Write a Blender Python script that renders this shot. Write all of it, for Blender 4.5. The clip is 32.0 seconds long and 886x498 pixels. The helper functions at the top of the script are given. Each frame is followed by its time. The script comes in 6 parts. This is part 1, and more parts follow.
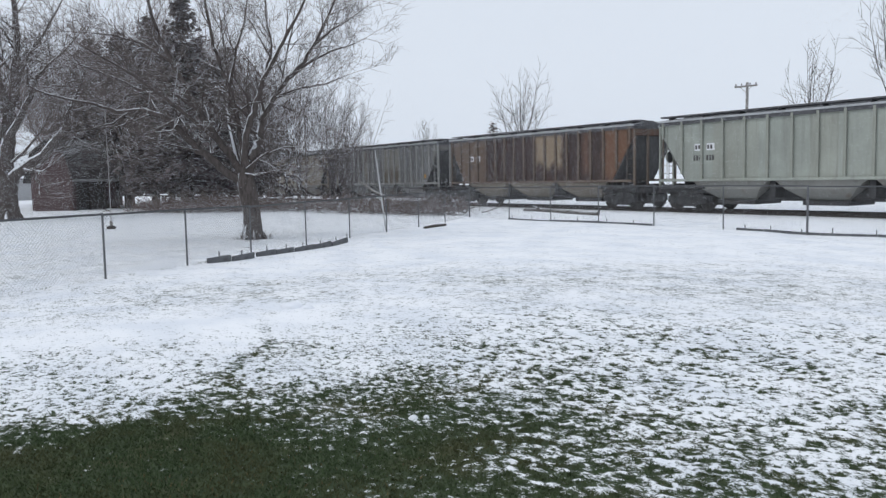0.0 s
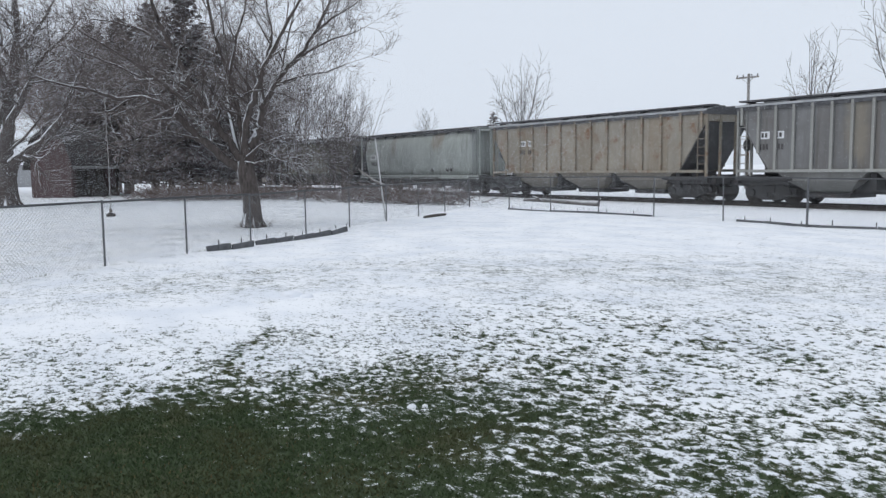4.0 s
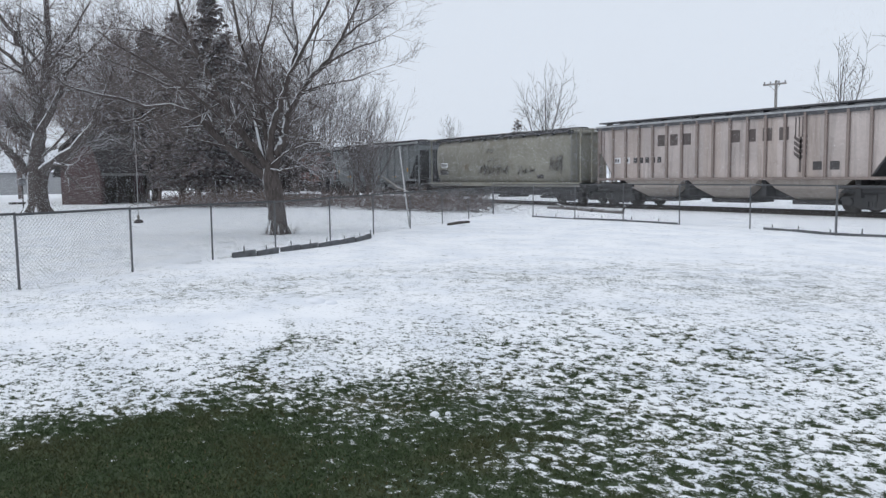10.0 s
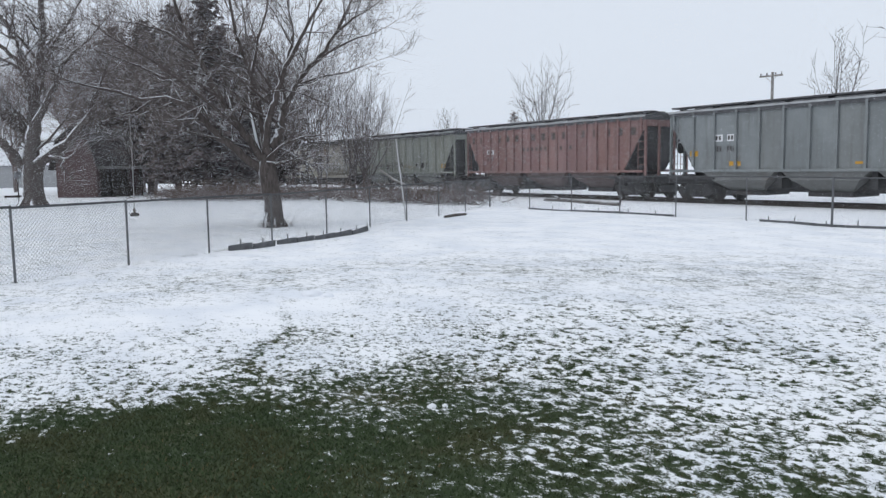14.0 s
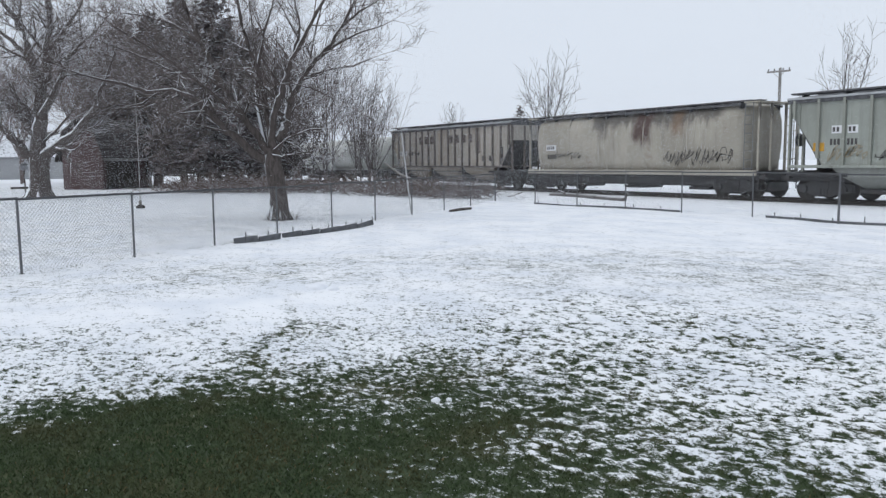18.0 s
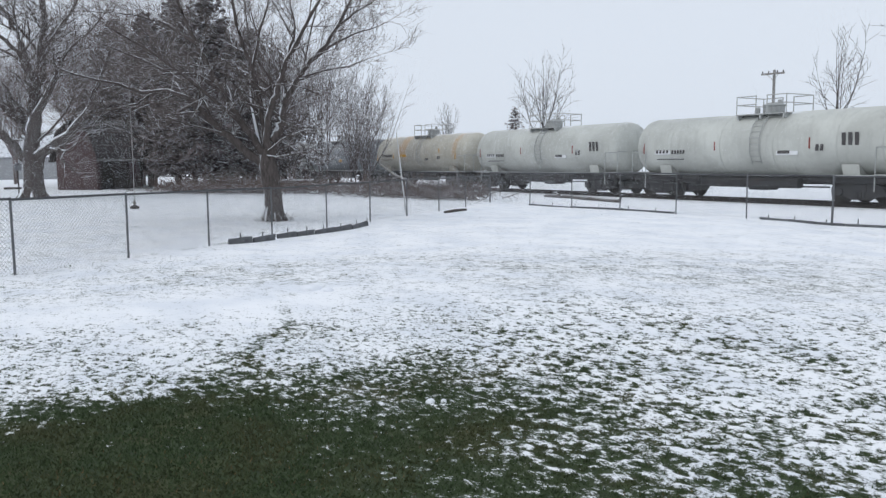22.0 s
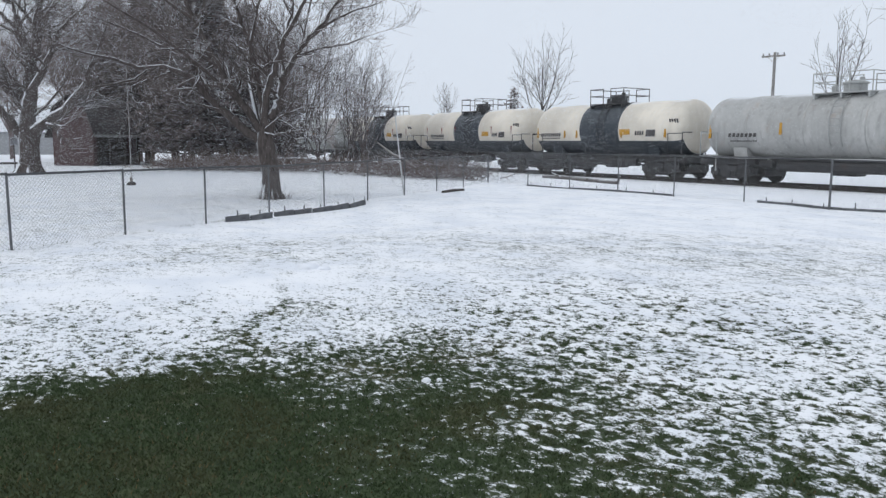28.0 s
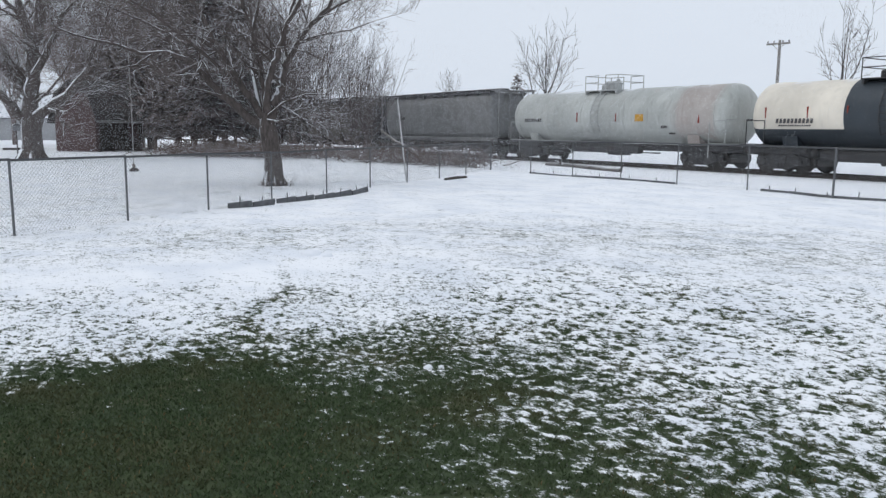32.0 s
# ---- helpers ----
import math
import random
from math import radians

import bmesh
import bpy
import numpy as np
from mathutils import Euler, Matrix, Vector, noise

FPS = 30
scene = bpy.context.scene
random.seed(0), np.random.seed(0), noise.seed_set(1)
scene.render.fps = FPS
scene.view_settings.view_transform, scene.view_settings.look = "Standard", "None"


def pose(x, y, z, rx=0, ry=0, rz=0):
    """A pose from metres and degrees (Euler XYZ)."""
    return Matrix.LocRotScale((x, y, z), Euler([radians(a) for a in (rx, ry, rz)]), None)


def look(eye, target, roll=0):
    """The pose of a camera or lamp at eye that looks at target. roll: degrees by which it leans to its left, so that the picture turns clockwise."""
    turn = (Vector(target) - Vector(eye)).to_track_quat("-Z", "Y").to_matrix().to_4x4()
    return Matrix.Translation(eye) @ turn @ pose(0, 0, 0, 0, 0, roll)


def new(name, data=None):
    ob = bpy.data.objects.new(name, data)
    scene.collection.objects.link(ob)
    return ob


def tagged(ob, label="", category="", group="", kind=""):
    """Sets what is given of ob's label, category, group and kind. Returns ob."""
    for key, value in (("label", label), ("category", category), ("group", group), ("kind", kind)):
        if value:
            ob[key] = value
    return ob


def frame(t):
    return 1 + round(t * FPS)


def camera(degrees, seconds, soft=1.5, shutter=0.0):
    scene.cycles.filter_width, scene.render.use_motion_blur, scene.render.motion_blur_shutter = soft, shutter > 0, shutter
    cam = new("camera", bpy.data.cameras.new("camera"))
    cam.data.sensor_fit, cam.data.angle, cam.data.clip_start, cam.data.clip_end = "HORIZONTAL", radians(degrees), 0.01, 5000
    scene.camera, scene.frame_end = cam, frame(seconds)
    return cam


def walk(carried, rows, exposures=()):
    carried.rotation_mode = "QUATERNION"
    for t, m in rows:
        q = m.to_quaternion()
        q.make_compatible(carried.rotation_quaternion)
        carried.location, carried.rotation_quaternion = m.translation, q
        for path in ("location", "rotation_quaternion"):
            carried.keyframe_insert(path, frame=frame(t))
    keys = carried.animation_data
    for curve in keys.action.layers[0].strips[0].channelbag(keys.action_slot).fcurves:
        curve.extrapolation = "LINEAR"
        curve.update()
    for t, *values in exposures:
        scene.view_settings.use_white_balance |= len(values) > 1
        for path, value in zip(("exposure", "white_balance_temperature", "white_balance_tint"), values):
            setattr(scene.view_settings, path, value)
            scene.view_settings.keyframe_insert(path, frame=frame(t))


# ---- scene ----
# The camera: held in the hand at a window, it stands still and sways.
EYE = (0.0, 0.0, 1.75)
TURNS = [
    (0, 84.91, 1.16, 56.25), (0.5, 84.77, 1.11, 56.31), (1, 84.59, 1.01, 56.31),
    (1.5, 84.46, 0.96, 56.26), (2, 84.30, 0.88, 56.20), (2.5, 84.22, 0.86, 56.16),
    (3, 84.18, 0.81, 56.18), (3.5, 84.15, 0.79, 56.22), (5.5, 84.32, 0.81, 56.45),
    (6, 84.39, 0.86, 56.48), (6.5, 84.39, 0.83, 56.53), (7, 84.46, 0.84, 56.85),
    (7.5, 84.41, 1.01, 57.15), (8, 84.66, 1.14, 57.38), (8.5, 84.94, 0.96, 57.35),
    (9, 84.69, 1.24, 58.02), (9.5, 84.67, 0.88, 58.15), (10, 84.71, 0.74, 57.98),
    (10.5, 84.63, 0.87, 58.08), (11, 84.70, 0.91, 57.81), (11.5, 84.85, 0.83, 57.68),
    (12, 84.80, 0.95, 57.67), (12.5, 84.70, 0.90, 57.53), (13, 84.43, 0.83, 57.51),
    (13.5, 84.20, 0.85, 57.62), (14, 84.16, 0.84, 57.73), (14.5, 84.12, 0.82, 57.71),
    (16.5, 83.83, 0.66, 58.02), (17, 83.70, 0.60, 58.24), (17.5, 83.70, 0.60, 58.19),
    (18, 83.74, 0.50, 58.13), (18.5, 83.69, 0.46, 58.09), (19, 83.59, 0.37, 58.06),
    (19.5, 83.55, 0.33, 57.98), (20, 83.52, 0.29, 57.99), (20.5, 83.58, 0.39, 57.94),
    (21, 83.73, 0.40, 57.89), (21.5, 83.77, 0.40, 57.88), (22, 83.82, 0.37, 57.77),
    (22.5, 83.89, 0.34, 57.67), (23, 83.78, 0.26, 57.63), (23.5, 83.59, 0.25, 57.68),
    (24, 83.34, 0.18, 57.83), (24.5, 82.87, 0.23, 58.18), (25, 82.71, 0.07, 58.27),
    (25.5, 82.60, -0.33, 57.78), (27.5, 82.15, -0.41, 57.76), (28, 82.36, -0.25, 57.64),
    (28.5, 82.27, -0.22, 57.68), (29, 82.07, -0.26, 57.77), (29.5, 81.92, -0.18, 57.85),
    (30, 81.82, -0.21, 57.89), (30.5, 81.72, -0.25, 57.90), (31, 81.66, -0.28, 57.88),
    (31.5, 81.56, -0.31, 57.86), (32, 81.44, -0.45, 57.84),
]
cam = camera(58.5, 32.0, soft=1.4)
walk(cam, [(t, pose(*EYE, rx, ry, rz)) for t, rx, ry, rz in TURNS], exposures=[(0, 0.0), (32, 0.0)])

# ---- light: a low, closed snow sky ----
world = bpy.data.worlds.new("snow_sky")
scene.world = world
world.use_nodes = True
wn, wl = world.node_tree.nodes, world.node_tree.links
sky = wn.new("ShaderNodeTexSky")
sky.sky_type = "NISHITA"
sky.sun_disc = False
sky.sun_elevation = radians(38)
sky.sun_rotation = radians(200)
sky.dust_density = 3.0
grey = wn.new("ShaderNodeHueSaturation")
grey.inputs["Saturation"].default_value = 0.12
grey.inputs["Value"].default_value = 0.10
cloud = wn.new("ShaderNodeMix")
cloud.data_type = "RGBA"
cloud.inputs[0].default_value = 0.86
cloud.inputs[7].default_value = (0.755, 0.83, 0.94, 1)
wl.new(sky.outputs[0], grey.inputs["Color"])
wl.new(grey.outputs[0], cloud.inputs[6])
wl.new(cloud.outputs[2], wn["Background"].inputs[0])
wn["Background"].inputs[1].default_value = 1.02
sun = new("sun", bpy.data.lights.new("sun", "SUN"))
sun.data.energy = 0.5
sun.data.angle = radians(25)
sun.data.color = (1.0, 0.97, 0.93)
sun.matrix_world = look((0, 0, 40), (12, 28, 0))


# ---- materials ----
def nodes_of(name, rough=0.8, metal=0.0):
    m = bpy.data.materials.new(name)
    m.use_nodes = True
    n, l = m.node_tree.nodes, m.node_tree.links
    b = n["Principled BSDF"]
    b.inputs["Roughness"].default_value = rough
    b.inputs["Metallic"].default_value = metal
    b.inputs["Specular IOR Level"].default_value = 0.3
    return m, n, l, b


def col(c):
    return (c[0], c[1], c[2], 1.0)


def coords(n, l, stretch=(1, 1, 1), space="Object"):
    t = n.new("ShaderNodeTexCoord")
    mp = n.new("ShaderNodeMapping")
    mp.inputs["Scale"].default_value = stretch
    l.new(t.outputs[space], mp.inputs[0])
    return mp.outputs[0]


def noise_of(n, l, vec, scale, detail=4.0, rough=0.55):
    t = n.new("ShaderNodeTexNoise")
    t.inputs["Scale"].default_value = scale
    t.inputs["Detail"].default_value = detail
    t.inputs["Roughness"].default_value = rough
    l.new(vec, t.inputs["Vector"])
    return t.outputs["Fac"]


def ramp(n, l, fac, a, b):
    r = n.new("ShaderNodeMapRange")
    r.interpolation_type = "SMOOTHSTEP"
    r.inputs[1].default_value = a
    r.inputs[2].default_value = b
    l.new(fac, r.inputs[0])
    return r.outputs[0]


def blend(n, l, fac, a, b):
    m = n.new("ShaderNodeMix")
    m.data_type = "RGBA"
    for v, i in ((fac, 0), (a, 6), (b, 7)):
        if isinstance(v, tuple):
            m.inputs[i].default_value = col(v)
        elif isinstance(v, float):
            m.inputs[i].default_value = v
        else:
            l.new(v, m.inputs[i])
    return m.outputs[2]


def calc(n, l, op, a, b):
    m = n.new("ShaderNodeMath")
    m.operation = op
    for v, i in ((a, 0), (b, 1)):
        if isinstance(v, float):
            m.inputs[i].default_value = v
        else:
            l.new(v, m.inputs[i])
    return m.outputs[0]


def relief(n, l, b, height, strength, distance):
    k = n.new("ShaderNodeBump")
    k.inputs["Strength"].default_value = strength
    k.inputs["Distance"].default_value = distance
    l.new(height, k.inputs["Height"])
    l.new(k.outputs[0], b.inputs["Normal"])


def upward(n, l, a, b, lee=(0, 0, 1)):
    """How far a surface faces up, or the side that the snow was driven from."""
    g = n.new("ShaderNodeNewGeometry")
    s = n.new("ShaderNodeVectorMath")
    s.operation = "DOT_PRODUCT"
    s.inputs[1].default_value = lee
    l.new(g.outputs["Normal"], s.inputs[0])
    return ramp(n, l, s.outputs["Value"], a, b)


def plain(name, c, rough=0.7, metal=0.0, vary=0.25, scale=6.0):
    m, n, l, b = nodes_of(name, rough, metal)
    v = coords(n, l)
    f = ramp(n, l, noise_of(n, l, v, scale), 0.3, 0.7)
    g = ramp(n, l, noise_of(n, l, v, scale * 9), 0.35, 0.7)
    d = tuple(x * (1 - vary) for x in c)
    e = tuple(min(1, x * (1 + vary * 0.6)) for x in c)
    c1 = blend(n, l, f, d, c)
    l.new(blend(n, l, calc(n, l, "MULTIPLY", g, 0.5), c1, e), b.inputs["Base Color"])
    return m


def paint(name, c, rust=(0.13, 0.055, 0.03), rusty=0.3, grime=(0.10, 0.09, 0.08), grimy=0.4, rough=0.6, seed=0.0, snowy=0.0, panel=0.0, odd=0.35, stains=()):
    """Weathered railway paint: streaks that run down, rust blooms, film of road dirt; with panel, each sheet of that width faded its own way."""
    m, n, l, b = nodes_of(name, rough)
    t = n.new("ShaderNodeTexCoord")
    mp = n.new("ShaderNodeMapping")
    mp.inputs["Location"].default_value = (seed * 7.3, seed * 3.1, seed)
    l.new(t.outputs["Object"], mp.inputs[0])
    v = mp.outputs[0]
    m2 = n.new("ShaderNodeMapping")
    m2.inputs["Scale"].default_value = (3.2, 3.2, 0.22)
    l.new(v, m2.inputs[0])
    streak = ramp(n, l, noise_of(n, l, m2.outputs[0], 1.6, 6.0, 0.6), 0.46, 0.78)
    big = ramp(n, l, noise_of(n, l, v, 0.45, 5.0), 0.35, 0.7)
    fine = ramp(n, l, noise_of(n, l, v, 9.0, 5.0), 0.4, 0.75)
    bloom = ramp(n, l, noise_of(n, l, v, 1.1, 8.0, 0.7), 0.60 - 0.16 * rusty, 0.80 - 0.16 * rusty)
    c0 = blend(n, l, big, tuple(x * 0.84 for x in c), tuple(min(1, x * 1.10) for x in c))
    if panel:
        along = n.new("ShaderNodeSeparateXYZ")
        l.new(v, along.inputs[0])
        sheet = n.new("ShaderNodeTexWhiteNoise")
        sheet.noise_dimensions = "1D"
        l.new(calc(n, l, "FLOOR", calc(n, l, "DIVIDE", along.outputs[0], panel), 0.0), sheet.inputs["W"])
        tone = tuple(x * k for x, k in zip(c, (0.80, 0.73, 0.66)))
        c0 = blend(n, l, calc(n, l, "MULTIPLY", ramp(n, l, sheet.outputs["Value"], 0.35, 1.0), odd), c0, tone)
    c1 = blend(n, l, calc(n, l, "MULTIPLY", streak, grimy), c0, grime)
    c2 = blend(n, l, calc(n, l, "MULTIPLY", fine, grimy * 0.3), c1, grime)
    c3 = blend(n, l, calc(n, l, "MULTIPLY", bloom, min(1.0, rusty * 1.6)), c2, rust)
    m3 = n.new("ShaderNodeMapping")
    m3.inputs["Location"].default_value = (seed * 2.7 + 4, 1.0, 0)
    m3.inputs["Scale"].default_value = (4.5, 4.5, 0.30)
    l.new(v, m3.inputs[0])
    runs = ramp(n, l, noise_of(n, l, m3.outputs[0], 1.5, 5.0, 0.65), 0.66 - 0.1 * rusty, 0.78 - 0.1 * rusty)
    c3 = blend(n, l, calc(n, l, "MULTIPLY", runs, min(0.75, rusty * 1.3)), c3, tuple(x * 0.8 + y * 0.2 for x, y in zip(rust, c)))
    for x0, x1, z0, soak, strength in stains:
        # a smoky stain between two places along the car, running down to a height
        at = n.new("ShaderNodeSeparateXYZ")
        l.new(t.outputs["Object"], at.inputs[0])
        ragged = calc(n, l, "MULTIPLY", calc(n, l, "SUBTRACT", noise_of(n, l, m2.outputs[0], 1.1, 5.0, 0.6), 0.5), 1.6)
        wide = calc(n, l, "ADD", at.outputs[0], calc(n, l, "MULTIPLY", calc(n, l, "SUBTRACT", noise_of(n, l, v, 1.7, 4.0), 0.5), 0.7))
        k = calc(n, l, "MULTIPLY", ramp(n, l, wide, x0 - 0.25, x0 + 0.25), ramp(n, l, wide, x1 + 0.25, x1 - 0.25))
        k = calc(n, l, "MULTIPLY", k, ramp(n, l, calc(n, l, "ADD", at.outputs[2], ragged), z0 - 0.3, z0 + 0.35))
        c3 = blend(n, l, calc(n, l, "MULTIPLY", k, strength), c3, soak)
    if snowy:
        lying = calc(n, l, "MULTIPLY", upward(n, l, 0.86, 0.97), ramp(n, l, noise_of(n, l, v, 0.7, 5.0, 0.6), 0.42, 0.58))
        c3 = blend(n, l, calc(n, l, "MULTIPLY", lying, snowy), c3, (0.82, 0.84, 0.87))
    l.new(c3, b.inputs["Base Color"])
    relief(n, l, b, fine, 0.15, 0.004)
    return m


def bark(name, c, dusted=0.8, a=0.45, bb=0.8):
    """Bark with snow lying on what faces up."""
    m, n, l, b = nodes_of(name, 0.9)
    v = coords(n, l, (1, 1, 0.35))
    f = noise_of(n, l, v, 14.0, 5.0)
    w = noise_of(n, l, coords(n, l), 2.3, 3.0)
    c0 = blend(n, l, ramp(n, l, f, 0.3, 0.7), tuple(x * 0.6 for x in c), tuple(x * 1.25 for x in c))
    up = upward(n, l, a, bb, (-0.28, -0.46, 0.84))
    k = calc(n, l, "MULTIPLY", calc(n, l, "MULTIPLY", up, ramp(n, l, w, 0.36, 0.48)), dusted)
    l.new(blend(n, l, k, c0, (0.8, 0.82, 0.85)), b.inputs["Base Color"])
    relief(n, l, b, f, 0.5, 0.02)
    return m


def dusted(name, c, amount=0.9, a=0.5, bb=0.85, vary=0.3):
    """Any surface with a dusting of snow on top."""
    m, n, l, b = nodes_of(name, 0.85)
    v = coords(n, l)
    f = noise_of(n, l, v, 5.0, 5.0)
    c0 = blend(n, l, ramp(n, l, f, 0.3, 0.7), tuple(x * (1 - vary) for x in c), tuple(x * (1 + vary) for x in c))
    up = upward(n, l, a, bb)
    k = calc(n, l, "MULTIPLY", calc(n, l, "MULTIPLY", up, ramp(n, l, noise_of(n, l, v, 3.1), 0.3, 0.5)), amount)
    l.new(blend(n, l, k, c0, (0.8, 0.82, 0.85)), b.inputs["Base Color"])
    return m


def leafy(name, c, vary=0.5, snow=0.0, withered=None):
    m, n, l, b = nodes_of(name, 0.85)
    g = n.new("ShaderNodeNewGeometry")
    r = g.outputs["Random Per Island"]
    c0 = blend(n, l, r, tuple(x * (1 - vary) for x in c), tuple(x * (1 + vary) for x in c))
    if withered:
        c0 = blend(n, l, calc(n, l, "MULTIPLY", ramp(n, l, noise_of(n, l, coords(n, l), 1.1, 4.0, 0.6), 0.44, 0.64), 0.75), c0, withered)
    if snow:
        c0 = blend(n, l, calc(n, l, "MULTIPLY", upward(n, l, 0.75, 0.98), snow), c0, (0.75, 0.77, 0.8))
    l.new(c0, b.inputs["Base Color"])
    return m


def ground_material():
    m, n, l, b = nodes_of("snowy_lawn", 0.9)
    at = n.new("ShaderNodeAttribute")
    at.attribute_name = "snow"
    v = coords(n, l)
    turned = n.new("ShaderNodeMapping")
    turned.inputs["Rotation"].default_value = (0, 0, radians(-58))
    turned.inputs["Scale"].default_value = (1.0, 1.55, 1.0)
    tc = n.new("ShaderNodeTexCoord")
    l.new(tc.outputs["Object"], turned.inputs[0])
    tv = turned.outputs[0]
    lumps = noise_of(n, l, tv, 5.2, 3.0, 0.6)
    tufts = noise_of(n, l, tv, 17.0, 4.0, 0.7)
    fine = noise_of(n, l, v, 50.0, 3.0, 0.7)
    mid = noise_of(n, l, v, 9.0, 4.0)
    away = n.new("ShaderNodeAttribute")
    away.attribute_name = "far"
    mix = calc(n, l, "ADD", calc(n, l, "MULTIPLY", lumps, 0.50), calc(n, l, "MULTIPLY", tufts, 0.62))
    mix = calc(n, l, "MULTIPLY", calc(n, l, "SUBTRACT", mix, 0.56), away.outputs["Fac"])
    crumbs = noise_of(n, l, tv, 24.0, 3.0, 0.65)
    mix = calc(n, l, "ADD", mix, calc(n, l, "MULTIPLY", calc(n, l, "SUBTRACT", crumbs, 0.5), 0.8))
    mix = calc(n, l, "ADD", mix, calc(n, l, "MULTIPLY", calc(n, l, "SUBTRACT", fine, 0.5), 0.62))
    drift = calc(n, l, "MULTIPLY", calc(n, l, "SUBTRACT", noise_of(n, l, tv, 1.3, 5.0, 0.6), 0.5), away.outputs["Fac"])
    mix = calc(n, l, "ADD", mix, calc(n, l, "MULTIPLY", drift, 0.32))
    level = calc(n, l, "ADD", mix, at.outputs["Fac"])
    mask = ramp(n, l, level, -0.11, 0.07)
    soil = blend(n, l, ramp(n, l, mid, 0.3, 0.7), (0.036, 0.052, 0.025), (0.054, 0.077, 0.034))
    straw = ramp(n, l, noise_of(n, l, v, 1.6, 4.0), 0.46, 0.72)
    soil = blend(n, l, calc(n, l, "MULTIPLY", straw, 0.35), soil, (0.11, 0.085, 0.038))
    white = blend(n, l, ramp(n, l, noise_of(n, l, tv, 0.7, 6.0), 0.32, 0.62), (0.82, 0.845, 0.89), (0.935, 0.945, 0.965))
    dim = calc(n, l, "MULTIPLY", ramp(n, l, level, 0.14, 0.0), 0.30)
    white = blend(n, l, dim, white, (0.42, 0.45, 0.44))
    l.new(blend(n, l, mask, soil, white), b.inputs["Base Color"])
    h = calc(n, l, "ADD", calc(n, l, "MULTIPLY", fine, 0.5), calc(n, l, "MULTIPLY", mask, 0.8))
    relief(n, l, b, h, 0.55, 0.03)
    return m


SNOW = plain("snow", (0.84, 0.86, 0.9), 0.9, vary=0.05)
GROUND = ground_material()
STEEL_DARK = plain("weathered_dark_steel", (0.058, 0.057, 0.058), 0.7, vary=0.4)
STEEL_UNDER = paint("underframe_black", (0.044, 0.043, 0.045), rusty=0.25, grimy=0.3)
WHEEL = plain("wheel_steel", (0.06, 0.052, 0.048), 0.55, 0.4, vary=0.4)
RAIL = plain("rail_steel", (0.055, 0.045, 0.04), 0.6, 0.3, vary=0.4)
GALV = plain("galvanised_steel", (0.23, 0.235, 0.245), 0.5, 0.5, vary=0.25, scale=20)
WIRE = plain("fence_wire", (0.27, 0.28, 0.29), 0.5, 0.4, vary=0.2, scale=20)
TOP_RAIL = plain("dark_fence_rail", (0.085, 0.087, 0.092), 0.55, 0.3, vary=0.3, scale=12)
POST = plain("dull_fence_pipe", (0.15, 0.153, 0.16), 0.55, 0.3, vary=0.3, scale=12)
WHITE_PLATE = plain("white_stencil_panel", (0.72, 0.73, 0.74), 0.6, vary=0.12)
LETTER_DARK = plain("dark_stencil", (0.085, 0.08, 0.08), 0.7, vary=0.3)
YELLOW = plain("faded_yellow_decal", (0.55, 0.30, 0.05), 0.6, vary=0.3)
RED = plain("red_marker", (0.28, 0.05, 0.035), 0.6, vary=0.3)
# hopper end slopes: grime plus the shade of a down-facing sheet, as one dark colour
SLOPE = paint("shaded_grimy_slope_sheet", (0.085, 0.085, 0.088), rusty=0.15, grime=(0.05, 0.048, 0.046), grimy=0.6)
EAVE = plain("pale_roof_edge", (0.42, 0.43, 0.44), 0.6, vary=0.35, scale=2.0)
ROOFSTEEL = dusted("roof_steel_with_snow", (0.10, 0.10, 0.105), 0.75, 0.7, 0.97)
BARK = bark("grey_maple_bark", (0.096, 0.081, 0.075), 0.97, 0.36, 0.58)
TWIG = bark("maple_twigs", (0.142, 0.119, 0.112), 0.9, 0.15, 0.6)
FAR_TWIG = bark("far_twigs", (0.080, 0.074, 0.071), 0.25, 0.5, 0.9)
THICKET_TWIG = bark("thicket_twigs", (0.125, 0.107, 0.104), 0.25, 0.5, 0.9)
BROWN_TWIG = bark("brown_twigs", (0.185, 0.152, 0.144), 0.25, 0.5, 0.9)
NEEDLES = leafy("spruce_needles", (0.165, 0.138, 0.136), 0.2, 0.0)
GRASS = leafy("grass_blades", (0.049, 0.075, 0.031), 0.25, withered=(0.072, 0.070, 0.030))
DRY = leafy("dry_grass_and_reflection", (0.13, 0.098, 0.045), 0.4)
PLASTIC = dusted("black_edging_plastic", (0.115, 0.118, 0.124), 0.25, 0.8, 0.98)
RED_BARN = paint("barn_red_boards", (0.078, 0.047, 0.046), rust=(0.05, 0.03, 0.028), rusty=0.3, grimy=0.5)
SHINGLE = dusted("dark_shingles", (0.07, 0.064, 0.062), 0.02, 0.3, 0.9)
DARKWOOD = plain("dark_old_wood", (0.055, 0.045, 0.04), 0.85, vary=0.4)
POLEWOOD = plain("utility_pole_wood", (0.27, 0.255, 0.24), 0.85, vary=0.3)


